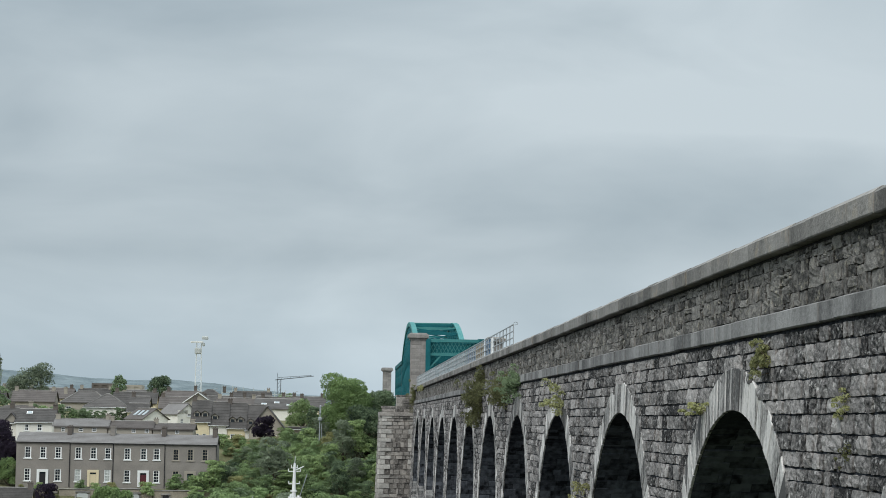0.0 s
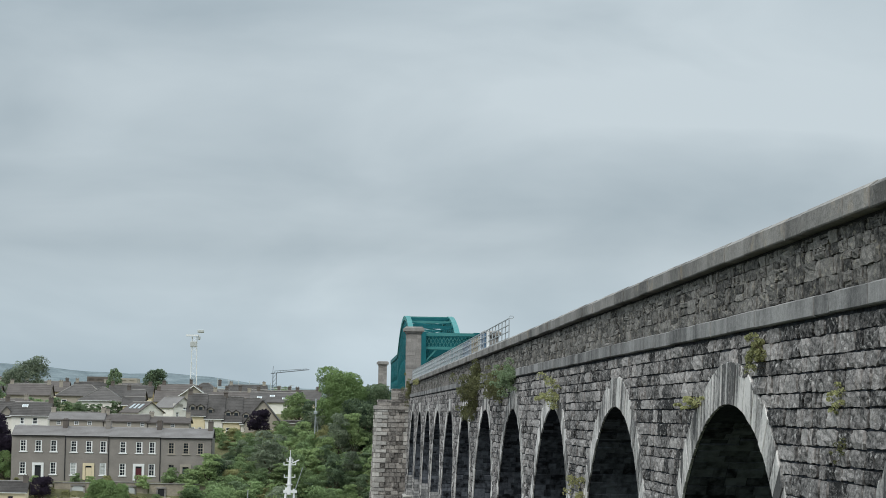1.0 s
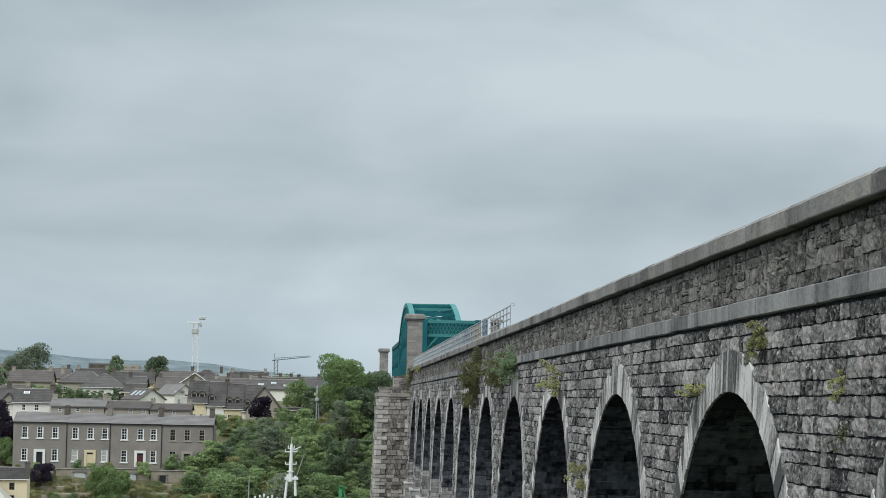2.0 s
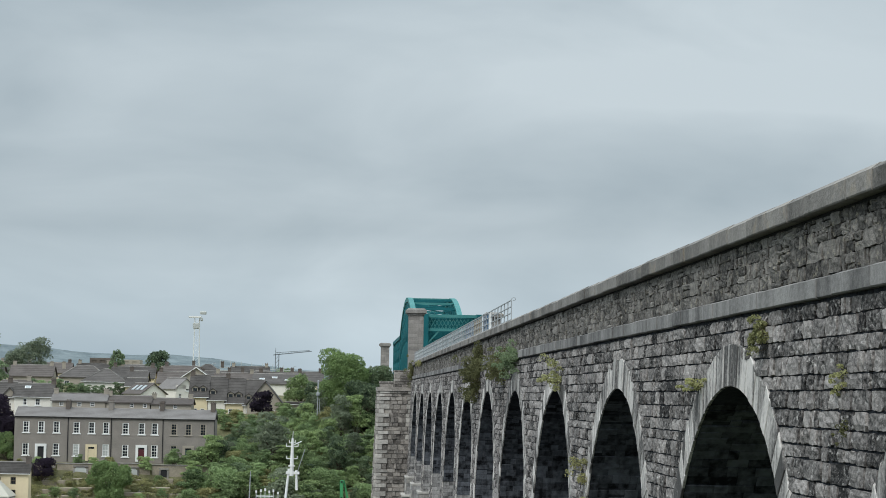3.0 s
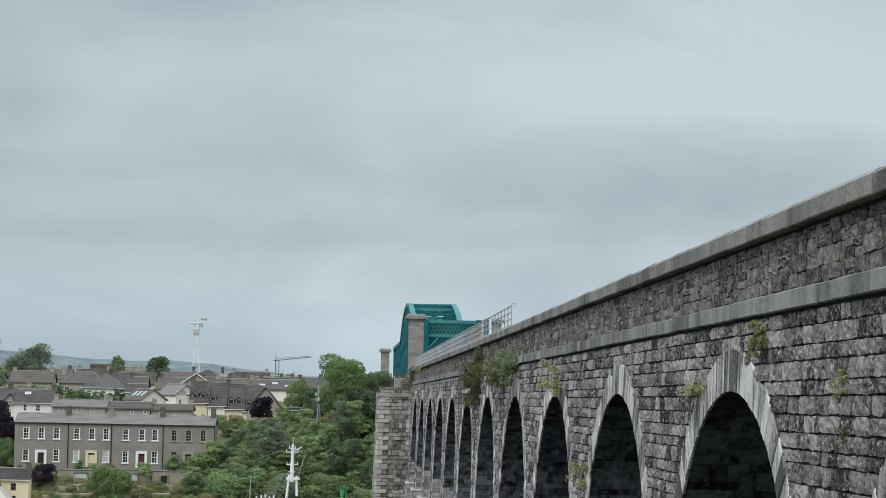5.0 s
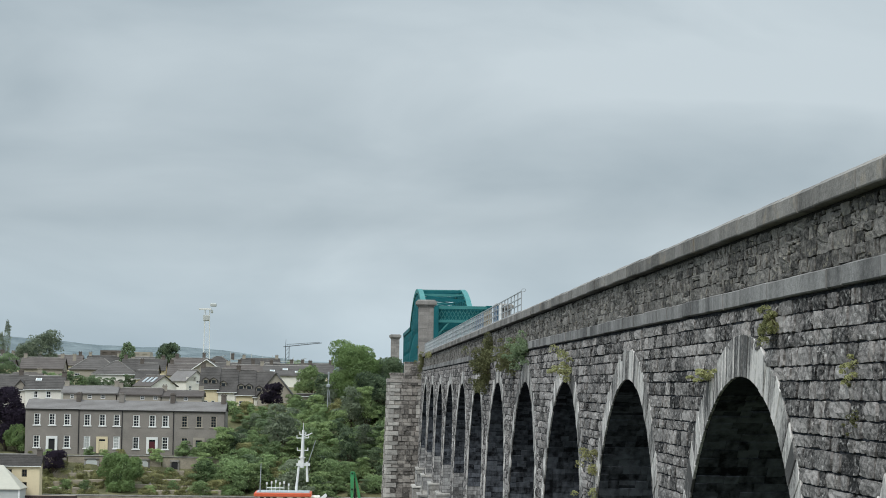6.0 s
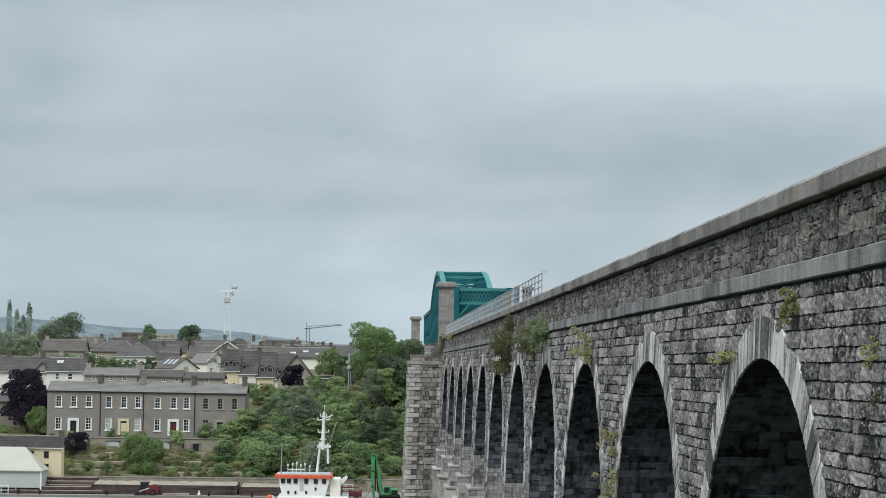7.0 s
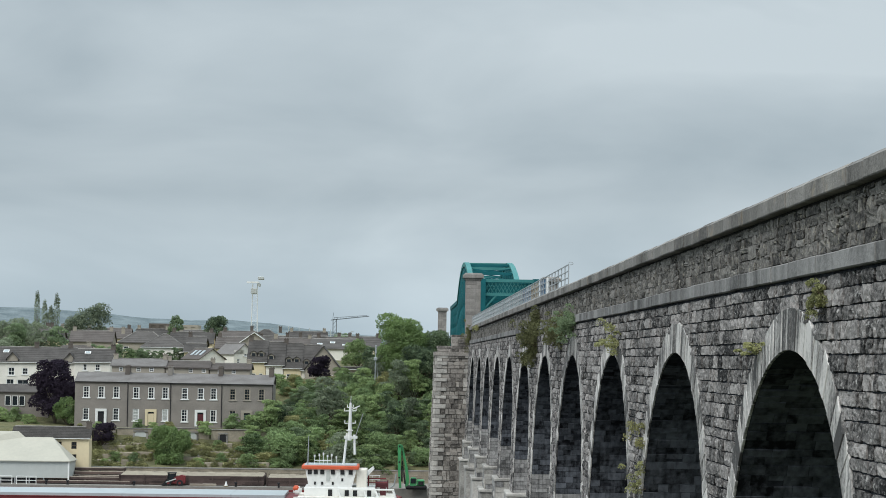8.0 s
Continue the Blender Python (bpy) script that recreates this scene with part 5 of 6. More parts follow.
# single trees
tree("tree", 13.6, 6.3, 1.5, LEAF_OAK, 1, 26000, 0.2, "large full-leaved green tree on the bank", "tree", 28, spot(2.0, 415))
tree("tree", 9.0, 4.6, 0.8, LEAF_DARK, 2, 9360, 0.190, "broad dark green tree below a larger one", "tree", 18, spot(5.5, 408))
tree("tree", 10.5, 4.6, 0.6, LEAF_DARK, 22, 9360, 0.190, "broad green tree beside the pier", "tree", 18, spot(8.5, 418))
tree("tree", 6.5, 4.2, 0.6, LEAF_BRIGHT, 3, 7560, 0.177, "rounded light green tree beside houses", "tree", 14, spot(-8.0, 440))
tree("copper_beech", 13.0, 5.0, 0.8, LEAF_PURPLE, 4, 18000, 0.22, "dark purple copper beech beside the terrace", "tree", 22, spot(-67.3, 394, 0, 0.3))
tree("copper_beech", 5.2, 2.7, 0.8, LEAF_PURPLE, 5, 7000, 0.17, "small round dark purple tree before dormer houses", "tree", 12, pose(-15.8, 414, 22.2))
tree("copper_beech", 5.0, 2.5, 0.2, LEAF_PURPLE, 6, 6500, 0.136, "dark purple shrub in the garden", "shrub", 10, pose(-55.0, 375, 9.3))
tree("tree", 7.6, 3.9, -0.6, LEAF_OAK, 7, 20000, 0.165, "rounded bright green tree behind the quay wall", "tree", 16, pose(-41.5, 369, 6.5))
tree("tree", 5.7, 3.0, 0.1, LEAF_OAK, 8, 8000, 0.160, "green shrub beside the copper beech", "shrub", 12, pose(-63.8, 388, 13.2))
tree("tree", 12.4, 6.6, -0.5, LEAF_GREY, 9, 14000, 0.24, "wide dark tree on the skyline", "tree", 34, spot(-87, 560))
tree("tree", 9.5, 4.2, 2.5, LEAF_DARK, 10, 5760, 0.204, "round dark tree on the skyline", "tree", 12, spot(-50.5, 560, 0, 0.0))
tree("tree", 10.5, 2.6, 2.0, LEAF_DARK, 11, 3960, 0.204, "uneven dark tree on the skyline", "tree", 9, spot(-62.0, 560))
tree("tree", 8.5, 6.0, 0.2, LEAF_GREY, 12, 9500, 0.218, "spreading green tree on the hill", "tree", 14, spot(-93.0, 480))
tree("tree", 7.5, 5.0, 0.6, LEAF_GREY, 13, 5400, 0.204, "grey-green tree on the hill", "tree", 12, spot(-86.0, 425))
for x, h in ((-108.6, 18.0), (-106.3, 15.2), (-104.4, 13.4), (-102.7, 17.4)):
    tree("poplar", h, 1.25, 1.5, LEAF_GREY, int(h * 10), 1500, 0.17, "tall thin poplar on the skyline", "tree", 14, spot(x, 600), "poplars on the skyline")

# shrubs of the wooded bank, built once and set many times
kinds = [
    tree("shrub", 4.2, 2.6, 0.0, LEAF, 31, 3700, 0.158, "tangled green shrub on the wooded bank", "shrub", 12, spot(-14, 380), "shrubs on the bank", True),
    tree("shrub", 3.4, 2.9, 0.0, LEAF_BRIGHT, 32, 3700, 0.158, "bright green bramble on the wooded bank", "shrub", 12, spot(-8, 384), "shrubs on the bank", True),
    tree("shrub", 5.2, 2.4, 0.0, LEAF_DARK, 33, 3700, 0.158, "dark green shrub on the wooded bank", "shrub", 12, spot(-2, 390), "shrubs on the bank", True),
    tree("shrub", 3.0, 2.3, 0.0, LEAF_OLIVE, 34, 3000, 0.152, "yellowish shrub on the wooded bank", "shrub", 12, spot(-20, 382), "shrubs on the bank", True),
    tree("shrub", 6.8, 2.2, 0.3, LEAF_BRIGHT, 35, 3700, 0.158, "tall light green sapling on the wooded bank", "shrub", 20, spot(-12, 388), "shrubs on the bank", True),
    tree("shrub", 3.2, 3.8, 0.0, LEAF, 36, 4600, 0.16, "wide low green thicket on the wooded bank", "shrub", 20, spot(-5, 378), "shrubs on the bank", True),
    tree("shrub", 6.0, 3.0, 0.2, LEAF_GREY, 37, 4200, 0.165, "grey-green willow scrub on the wooded bank", "shrub", 20, spot(3, 384), "shrubs on the bank", True),
]
rng = random.Random(77)
for row in range(9):
    y = 367 + 5.6 * row
    x = -28.0 + rng.uniform(0, 2) if row < 3 else -23 + rng.uniform(0, 2)
    while x < 13:
        k = rng.choices(kinds, (3, 2.4, 3 if x > -4 else 1.2, 1.3, 1.2 if y < 388 or x > -6 else 0, 2.5, 0.5 if y < 386 or x > -4 else 0))[0]
        wide = Matrix.Diagonal((rng.uniform(0.75, 1.5), rng.uniform(0.8, 1.3), rng.uniform(0.7, 1.2), 1))
        copy_thing(k, spot(x, y + rng.uniform(-2, 2), rng.uniform(0, 360), 0.6, rng.uniform(0.45, 0.7) if x < -7 and y > 396 else rng.uniform(0.6, 0.95) if x < -7 and y > 388 else rng.uniform(0.6, 1.35)) @ wide)
        x += rng.uniform(2.0, 3.6)
# hedges and garden plants before the terrace
for x, y, s, i in ((-60, 380, 0.4, 3), (-57, 381, 0.45, 1), (-49, 381, 0.5, 0), (-46.5, 381.5, 0.45, 1), (-43, 381, 0.55, 3), (-36.5, 379, 0.7, 1), (-31, 381, 0.8, 0), (-28, 382, 0.9, 1), (-25.5, 381, 0.9, 0), (-22.5, 384, 1.0, 2),
                   (-49.5, 372, 0.6, 3), (-51.5, 369, 0.5, 1), (-48, 367, 0.55, 0), (-46, 374, 0.7, 3), (-35, 372, 0.55, 3), (-32, 369, 0.5, 0), (-36, 367, 0.45, 1), (-29, 373, 0.6, 3), (-26, 376, 0.8, 0), (-53, 366, 0.4, 1), (-33, 376, 0.5, 1), (-30, 366, 0.4, 3)):
    copy_thing(kinds[i], spot(x, y, x * 37 % 360, 0.2, s))
rng = random.Random(50)
nrng = np.random.default_rng(51)
beds = Heap()
for k in range(330):
    x, y = rng.uniform(-58, -26), rng.uniform(364.5, 378.2)
    if abs(x + 41.5) > 3.5 or y > 374:
        q = rng.uniform(0.25, 0.85)
        z = float(ground_height(np.array(x), np.array(y)))
        v, f = leaf_cloud(nrng, [((x, y, z + 0.4 * q), (q * rng.uniform(0.8, 1.8), q, q * rng.uniform(0.6, 1.1))), ((x + 0.5 * q, y, z + 0.9 * q), (0.5 * q, 0.5 * q, 0.5 * q))], 220, 0.125)
        beds.add(v, f)
tagged(beds.make("garden_plants", LEAF_OLIVE, None), "low mixed plants covering the garden terraces", "plants", kind="stuff")
for x, y, s, i in ((-68, 440, 1.0, 2), (-65, 441, 1.1, 0), (-62, 440, 1.0, 2), (-59, 441, 1.0, 0), (-56.5, 440, 0.8, 2), (-83, 412, 1.2, 2), (-80, 470, 1.4, 2), (-84, 470, 1.3, 6), (-90, 470, 1.5, 2), (-76, 398, 0.7, 0), (-79, 396, 0.9, 1), (-83, 397, 1.1, 3), (-72, 392, 0.6, 1), (-88, 400, 1.3, 3), (-79.5, 396, 0.5, 0), (-76, 396, 0.35, 1), (-73.5, 396, 0.4, 0),
                   (-27.5, 414, 0.8, 3), (-24.0, 413, 0.9, 1), (-21, 413, 0.9, 3), (-5, 424, 1.2, 2), (-2, 428, 1.4, 0), (-11, 414, 0.8, 1), (-7, 411, 0.7, 2)):
    copy_thing(kinds[i], spot(x, y, x * 53 % 360, 0.3, s))
for k in range(45):
    x, y = rng.uniform(-23, -7), rng.uniform(384, 413)
    copy_thing(kinds[rng.choice((0, 1, 1, 3))], spot(x, y, rng.uniform(0, 360), 0.2, rng.uniform(0.35, 0.62)))
for k in range(16):
    copy_thing(kinds[rng.choice((0, 1, 3))], spot(rng.uniform(-23.5, -17), rng.uniform(384, 404), rng.uniform(0, 360), 0.3, rng.uniform(0.6, 0.85)))
for k in range(22):
    copy_thing(kinds[rng.choice((0, 2, 5, 6))], spot(rng.uniform(-22.5, -15), rng.uniform(386, 406), rng.uniform(0, 360), 0.3, rng.uniform(0.55, 0.85)))
for k in range(9):
    copy_thing(kinds[2], spot(-60 + 1.7 * k, rng.uniform(448, 452), rng.uniform(0, 360), 0.2, rng.uniform(0.45, 0.75)))
# far woods between the roofs and the hills
wv, wf = Heap(), None
nrng = np.random.default_rng(5)
for k in range(110):
    x, y = nrng.uniform(-330, 60), nrng.uniform(760, 1500)
    z = float(ground_height(np.array(x), np.array(y)))
    q = nrng.uniform(4, 7)
    v, f = leaf_cloud(nrng, [((x, y, z + 3 + nrng.uniform(-2, 2.5)), (q, q, q * 0.7))], 160, 0.9)
    wv.add(v, f)
woods = wv.make("far_woods", LEAF_DARK, None)
tagged(woods, "distant dark woods behind the roofs", "woods")

# plants rooted in the masonry
def wall_plant(y, z, r, h, mat, seed, count, label, size=0.075, out=0.35):
    """Loose sprays of small leaves on thin stems that stand out of a joint; r: half its reach along the wall, h: half its height."""
    rng = np.random.default_rng(seed)
    p = thing("wall_plant", label, "plant", "plants rooted in the masonry")
    x = face_x(z)
    size, count = size * 0.62, count * 2
    sprays = max(10, count // 70)
    verts, faces, bm = [], [], bmesh.new()
    for i in range(sprays):
        ey, ez, ex = rng.normal(0, 0.42) * r, rng.normal(0.05, 0.45) * h, abs(rng.normal(0, out)) * min(r, 1.2) + 0.05
        tip = np.array((x - ex, y + ey, z + ez))
        foot = np.array((x + 0.1, y + 0.35 * ey, z + 0.3 * ez - 0.25 * h))
        if i % 2 == 0:
            bar(bm, foot, tip, 0.018, 4, 0.006)
        q = rng.uniform(0.1, 0.3)
        v, f = leaf_cloud(rng, [(tip, (q * min(r, 1.2), q * r, q * h))], count // sprays, size)
        k = len(verts)
        verts += v
        faces += [tuple(j + k for j in t) for t in f]
    mesh_object("foliage", verts, faces, mat, p)
    part("stem_tangle", bm, BARK, p)


wall_plant(48.8, 28.55, 0.55, 0.5, TUFT, 1, 700, "yellow-green tuft growing above an arch", 0.07)
wall_plant(57.2, 27.4, 0.75, 0.26, TUFT, 2, 420, "low yellow-green tuft beside an arch ring", 0.07)
wall_plant(41.2, 27.5, 0.4, 0.28, TUFT, 3, 200, "small yellow-green tuft in a joint", 0.06)
wall_plant(40.8, 26.45, 0.3, 0.25, LEAF_OLIVE, 13, 90, "few green leaves in a joint", 0.05)
wall_plant(95.0, 27.9, 1.9, 0.95, TUFT, 4, 700, "sparse trailing plant above an arch", 0.085)
wall_plant(82.9, 23.9, 0.9, 0.8, LEAF_OLIVE, 5, 420, "mossy yellow-green growth beside an arch", 0.07)
wall_plant(82.9, 22.0, 0.9, 0.7, TUFT, 6, 420, "mossy yellow-green growth low on a pier", 0.07)
wall_plant(118.5, 29.1, 3.2, 0.95, LEAF_DARK, 7, 2200, "bushy dark green plant rooted in the string course", 0.1, 0.4)
wall_plant(126.5, 28.8, 4.2, 1.05, BUSH, 17, 2400, "bushy brown-green plant rooted in the string course", 0.1, 0.4)
wall_plant(146.5, 30.0, 2.0, 1.2, BUSH, 8, 1100, "leggy bush hanging over the viaduct face", 0.11, 0.38)
wall_plant(148.5, 28.3, 2.6, 1.7, BUSH, 9, 2600, "large dark bush hanging over the viaduct face", 0.11, 0.42)
wall_plant(152.5, 27.4, 2.4, 0.9, BUSH, 19, 700, "trailing shoots below a large bush", 0.11)
wall_plant(252.0, 31.2, 5.0, 0.6, LEAF_OLIVE, 10, 350, "tuft of grass on the coping", 0.12)
wall_plant(281.0, 30.2, 4.0, 1.9, BUSH, 11, 900, "ivy tuft at the parapet's end", 0.14)


# ---------------------------------------------------------------- quay wall, garden walls, quayside
qw = thing("quay_wall", "long weathered stone retaining wall behind the quay", "wall", kind="structure")
bm = bmesh.new()
box(bm, -150, 12, 361.6, 362.6, 3.5, 6.55)
part("wall_core", bm, STONE_WALL, qw)
heap = Heap()
rng = random.Random(3)
for k in range(7):
    x = -70.0
    z0_, z1_ = 4.3 + 0.32 * k, 4.3 + 0.32 * (k + 1)
    while x < 10:
        w = rng.uniform(0.4, 1.0)
        d = rng.uniform(0.02, 0.09)
        v = [(a, 361.62, b) for a, b in ((x + 0.02, z0_ + 0.02), (x + w - 0.02, z0_ + 0.02), (x + w - 0.02, z1_ - 0.02), (x + 0.02, z1_ - 0.02))]
        v += [(a, 361.62 - d, b) for a, b in ((x + 0.05, z0_ + 0.05), (x + w - 0.05, z0_ + 0.05), (x + w - 0.05, z1_ - 0.05), (x + 0.05, z1_ - 0.05))]
        heap.add(v, [(4, 5, 6, 7), (0, 1, 5, 4), (1, 2, 6, 5), (2, 3, 7, 6), (3, 0, 4, 7)])
        x += w
heap.make("joined_wall_stones", STONE_WALL, qw)
block("wall_capping", -150, 12, 361.5, 362.7, 6.55, 6.72, COPING, qw)
gw = thing("garden_wall", "old stone garden terrace wall below the houses", "wall", kind="structure")
for x0, x1 in ((-60.0, -53.0), (-52.7, -44.6), (-44.2, -35.2), (-34.9, -24.0)):
    bm = bmesh.new()
    box(bm, x0, x1, 378.5, 379.2, 8.8, 12.95 + (x0 % 1) * 0.3)
    wl = part("wall_length", bm, STONE_WALL, gw)
    block("capping_stone", x0 - 0.1, x1 + 0.1, 378.35, 379.3, 12.95 + (x0 % 1) * 0.3, 13.1 + (x0 % 1) * 0.3, COPING, wl, bevel=0.04)
for x, w, z0_, z1_, m in ((-53.8, 0.35, 11.2, 12.3, BLACK), (-48.3, 1.1, 10.3, 12.5, SHED_WALL), (-38.7, 1.1, 10.2, 12.4, SHED_WALL), (-43.4, 0.6, 10.2, 12.2, BLACK), (-32.6, 0.6, 10.3, 12.2, BLACK)):
    bm = bmesh.new()
    prism(bm, [(x - w, z0_), (x + w, z0_), (x + w, z1_ - 0.4 * w), (x + 0.6 * w, z1_), (x - 0.6 * w, z1_), (x - w, z1_ - 0.4 * w)], 378.40, 378.49)
    alcove = part("alcove", bm, m, gw)
    bm = bmesh.new()
    for s_ in (-1, 1):
        box(bm, x + s_ * (w + 0.16) - 0.16, x + s_ * (w + 0.16) + 0.16, 378.3, 378.5, z0_ - 0.3, z1_ - 0.3)
    box(bm, x - w - 0.3, x + w + 0.3, 378.28, 378.5, z1_ - 0.02, z1_ + 0.28)
    part("surround", bm, COPING, alcove)
# steps and terrace walls of the gardens
for x in (-50.6, -36.0, -29.8):
    gs = thing("garden_steps", "narrow stone steps climbing between garden terraces", "steps", "garden steps")
    for k in range(9):
        y = 368.0 + 1.1 * k
        z = float(ground_height(np.array(x), np.array(y)))
        block("step", x - 0.55, x + 0.55, y, y + 1.15, z - 0.5, z + 0.28, COPING, gs, bevel=0.03)

rng = random.Random(14)
for row, y in enumerate((366.5, 369.4, 372.0, 374.5, 376.5)):
    x = -55.0
    while x < -26:
        w = rng.uniform(2.5, 6)
        if rng.random() < 0.72 and not -45.5 < x + w / 2 < -37.5:
            z = float(ground_height(np.array(x), np.array(y)))
            bm = bmesh.new()
            box(bm, x, x + w, y, y + 0.45, z - 0.6, z + rng.uniform(0.55, 1.1))
            bmesh.ops.bevel(bm, geom=bm.edges[:], offset=0.1, segments=1, affect="EDGES")
            tagged(part("low_wall", bm, STONE_WALL), "low crumbling stone garden terrace wall", "wall", "low garden walls")
        x += w + rng.uniform(0.3, 2.0)
# cream house by the quay
house(-68.5, -54.9, 358.2, 3.3, 5.0, 11.95, 13.9, RENDER_CREAM, SLATE, wins=((10.9, 5.0, 0.95, 1.3), (10.9, 2.75, 0.95, 1.3), (8.2, 5.0, 0.95, 1.3)), chim=(13.3,), trim=BARK, label="small cream painted house with a slate roof behind the quay", rows_=7)

# warehouse
shed = thing("warehouse", "large pale grey quayside warehouse with a cream roof", "warehouse")
block("wall", -90, -57.0, 349.4, 356.6, 5.3, 8.35, SHED_WALL, shed)
bm = bmesh.new()
v = [bm.verts.new(p) for p in ((-90, 349.0, 8.3), (-56.7, 349.0, 8.3), (-61.2, 357.0, 12.1), (-66.2, 357.0, 12.1), (-67.4, 357.4, 13.1), (-90, 357.4, 13.1), (-90, 349.0, 8.15), (-56.7, 349.0, 8.15), (-56.7, 357.0, 8.15))]
bm.faces.new((v[0], v[1], v[2], v[3])), bm.faces.new((v[0], v[3], v[4], v[5])), bm.faces.new((v[6], v[7], v[1], v[0])), bm.faces.new((v[1], v[7], v[8])), bm.faces.new((v[1], v[8], v[2]))
part("roof", bm, SHED_ROOF, shed)
block("corner_trim", -57.15, -56.9, 349.25, 349.5, 4.3, 8.3, WHITE, shed)
# black block stands for the shade in the open bay below the wall
block("dark_bay", -90, -57.3, 350.2, 356.0, 4.3, 5.4, BLACK, shed)
for x in (-69.0, -66.5, -64.0, -61.5):
    block("post", x, x + 0.2, 349.5, 349.7, 4.3, 5.4, GALV, shed)

# timber packs and long rusty stacks
def timber_pack(x0, x1, y, z, rows_, label, group):
    """Bundles of long beams, each layer set back from the one below and topped with a pale strip for its lit top."""
    t = thing("timber_stack", label, "timber", group)
    for k in range(rows_):
        zz, yy = z + 0.62 * k, y + 1.1 * k
        for j in range(rows_ - k + 1):
            block("timber_beam", x0 + 0.2 * ((k * 7 + j * 3) % 3), x1 - 0.15 * ((k * 5 + j) % 3), yy + 1.1 * j, yy + 1.1 * j + 1.0, zz + 0.1, zz + 0.52, TIMBER, t, bevel=0.04)
        for x in (x0 + 1.2, (x0 + x1) / 2, x1 - 1.2):
            block("spacer", x - 0.06, x + 0.06, yy, yy + 1.1 * (rows_ - k + 1), zz, zz + 0.1, COPING, t)
        # pale strip paints the skylight on the top of the layer
        block("pale_plank", x0 + 0.1, x1 - 0.3, yy + 0.02, yy + 1.05, zz + 0.52, zz + 0.6, TIMBER_PALE, t)


timber_pack(-57.2, -47.9, 352.6, 4.4, 4, "stacked bundles of brown timber on the quay", "timber on the quay")
timber_pack(-62.5, -45.9, 348.6, 4.35, 2, "low stacked bundles of brown timber on the quay", "timber on the quay")
for i, (x0, x1) in enumerate(((-48.2, -22.7), (-22.3, -13.5))):
    st = thing("storage_bin", ("very long dark brown boarded storage bin heaped with pale chippings", "shorter dark brown boarded storage bin on the quay")[i], "storage bin", "storage bins on the quay")
    y, zt = 349.4, 6.0 - 0.25 * i
    bm = bmesh.new()
    box(bm, x0, x1, y, y + 0.2, 4.3, zt), box(bm, x0, x0 + 0.2, y + 0.2, y + 6.3, 4.3, zt + 0.1), box(bm, x1 - 0.2, x1, y + 0.2, y + 6.3, 4.3, zt + 0.1), box(bm, x0, x1, y + 6.3, y + 6.5, 4.3, zt + 0.35)
    part("boarding", bm, TIMBER, st)
    rng = random.Random(60 + i)
    for j in range(5):
        x = x0 + rng.uniform(0, 0.1)
        while x < x1 - 1:
            w = min(rng.uniform(3.5, 6.5), x1 - x)
            block("board", x + 0.02, x + w - 0.02, y - 0.05 - rng.uniform(0, 0.06), y, 4.42 + 0.29 * j, 4.68 + 0.29 * j, TIMBER, st)
            x += w
    x = x0 + 0.1
    while x < x1:
        block("post", x, x + 0.18, y - 0.2, y - 0.12, 4.3, zt + 0.08 * rng.random(), TIMBER, st)
        x += rng.uniform(3.2, 4.4)
    nx_, ny_ = int((x1 - x0) * 2), 12
    v = [(x0 + 0.2 + (x1 - x0 - 0.4) * a / nx_, y + 0.2 + 6.1 * b / ny_, zt - 0.1 + 0.45 * b / ny_ + rng.uniform(-0.06, 0.06)) for b in range(ny_ + 1) for a in range(nx_ + 1)]
    f = [(b * (nx_ + 1) + a, b * (nx_ + 1) + a + 1, (b + 1) * (nx_ + 1) + a + 1, (b + 1) * (nx_ + 1) + a) for b in range(ny_) for a in range(nx_)]
    mesh_object("fill", v, f, STONE_WALL, st)

# white guard rails on the quay before the warehouse
for x0, x1 in ((-72.0, -66.4), (-65.6, -62.2)):
    gr = thing("guard_rail", "white tubular guard rail on the edge of the quay", "rail", "guard rails on the quay")
    for x in (x0, (x0 + x1) / 2, x1):
        bm = bmesh.new()
        bar(bm, (x, 346.8, 4.2), (x, 346.8, 5.75), 0.07, 6)
        part("post", bm, WHITE, gr)
    for z in (5.0, 5.72):
        bm = bmesh.new()
        bar(bm, (x0, 346.8, z), (x1, 346.8, z), 0.06, 6)
        part("rail", bm, WHITE, gr)
for x in (-60.5, -56.8, -45.2, -27.5, -20.0):
    bo = thing("bollard", "short dark iron mooring bollard on the quay edge", "bollard", "bollards on the quay")
    bm = bmesh.new()
    bar(bm, (x, 347.2, 4.25), (x, 347.2, 4.95), 0.2, 12, 0.17), bar(bm, (x, 347.2, 4.9), (x, 347.2, 5.1), 0.3, 12, 0.24)
    part("post", bm, BLACK, bo)

cone = thing("marker_cone", "small white marker cone on the quay edge", "cone")
bm = bmesh.new()
bar(bm, (-29.2, 347.3, 4.45), (-29.2, 347.3, 5.25), 0.3, 12, 0.06)
part("cone_body", bm, WHITE, cone)
block("cone_base", -29.6, -28.8, 346.9, 347.7, 4.36, 4.46, OCHRE, cone, bevel=0.03)
for x0, x1, y in ((-35.6, -33.0, 347.6), (-33.4, -31.0, 348.2)):
    tagged(block("timber_beam", x0, x1, y, y + 0.35, 4.36, 4.72, TIMBER_PALE, bevel=0.04), "loose pale timber beam lying on the quay", "timber", "loose beams on the quay")

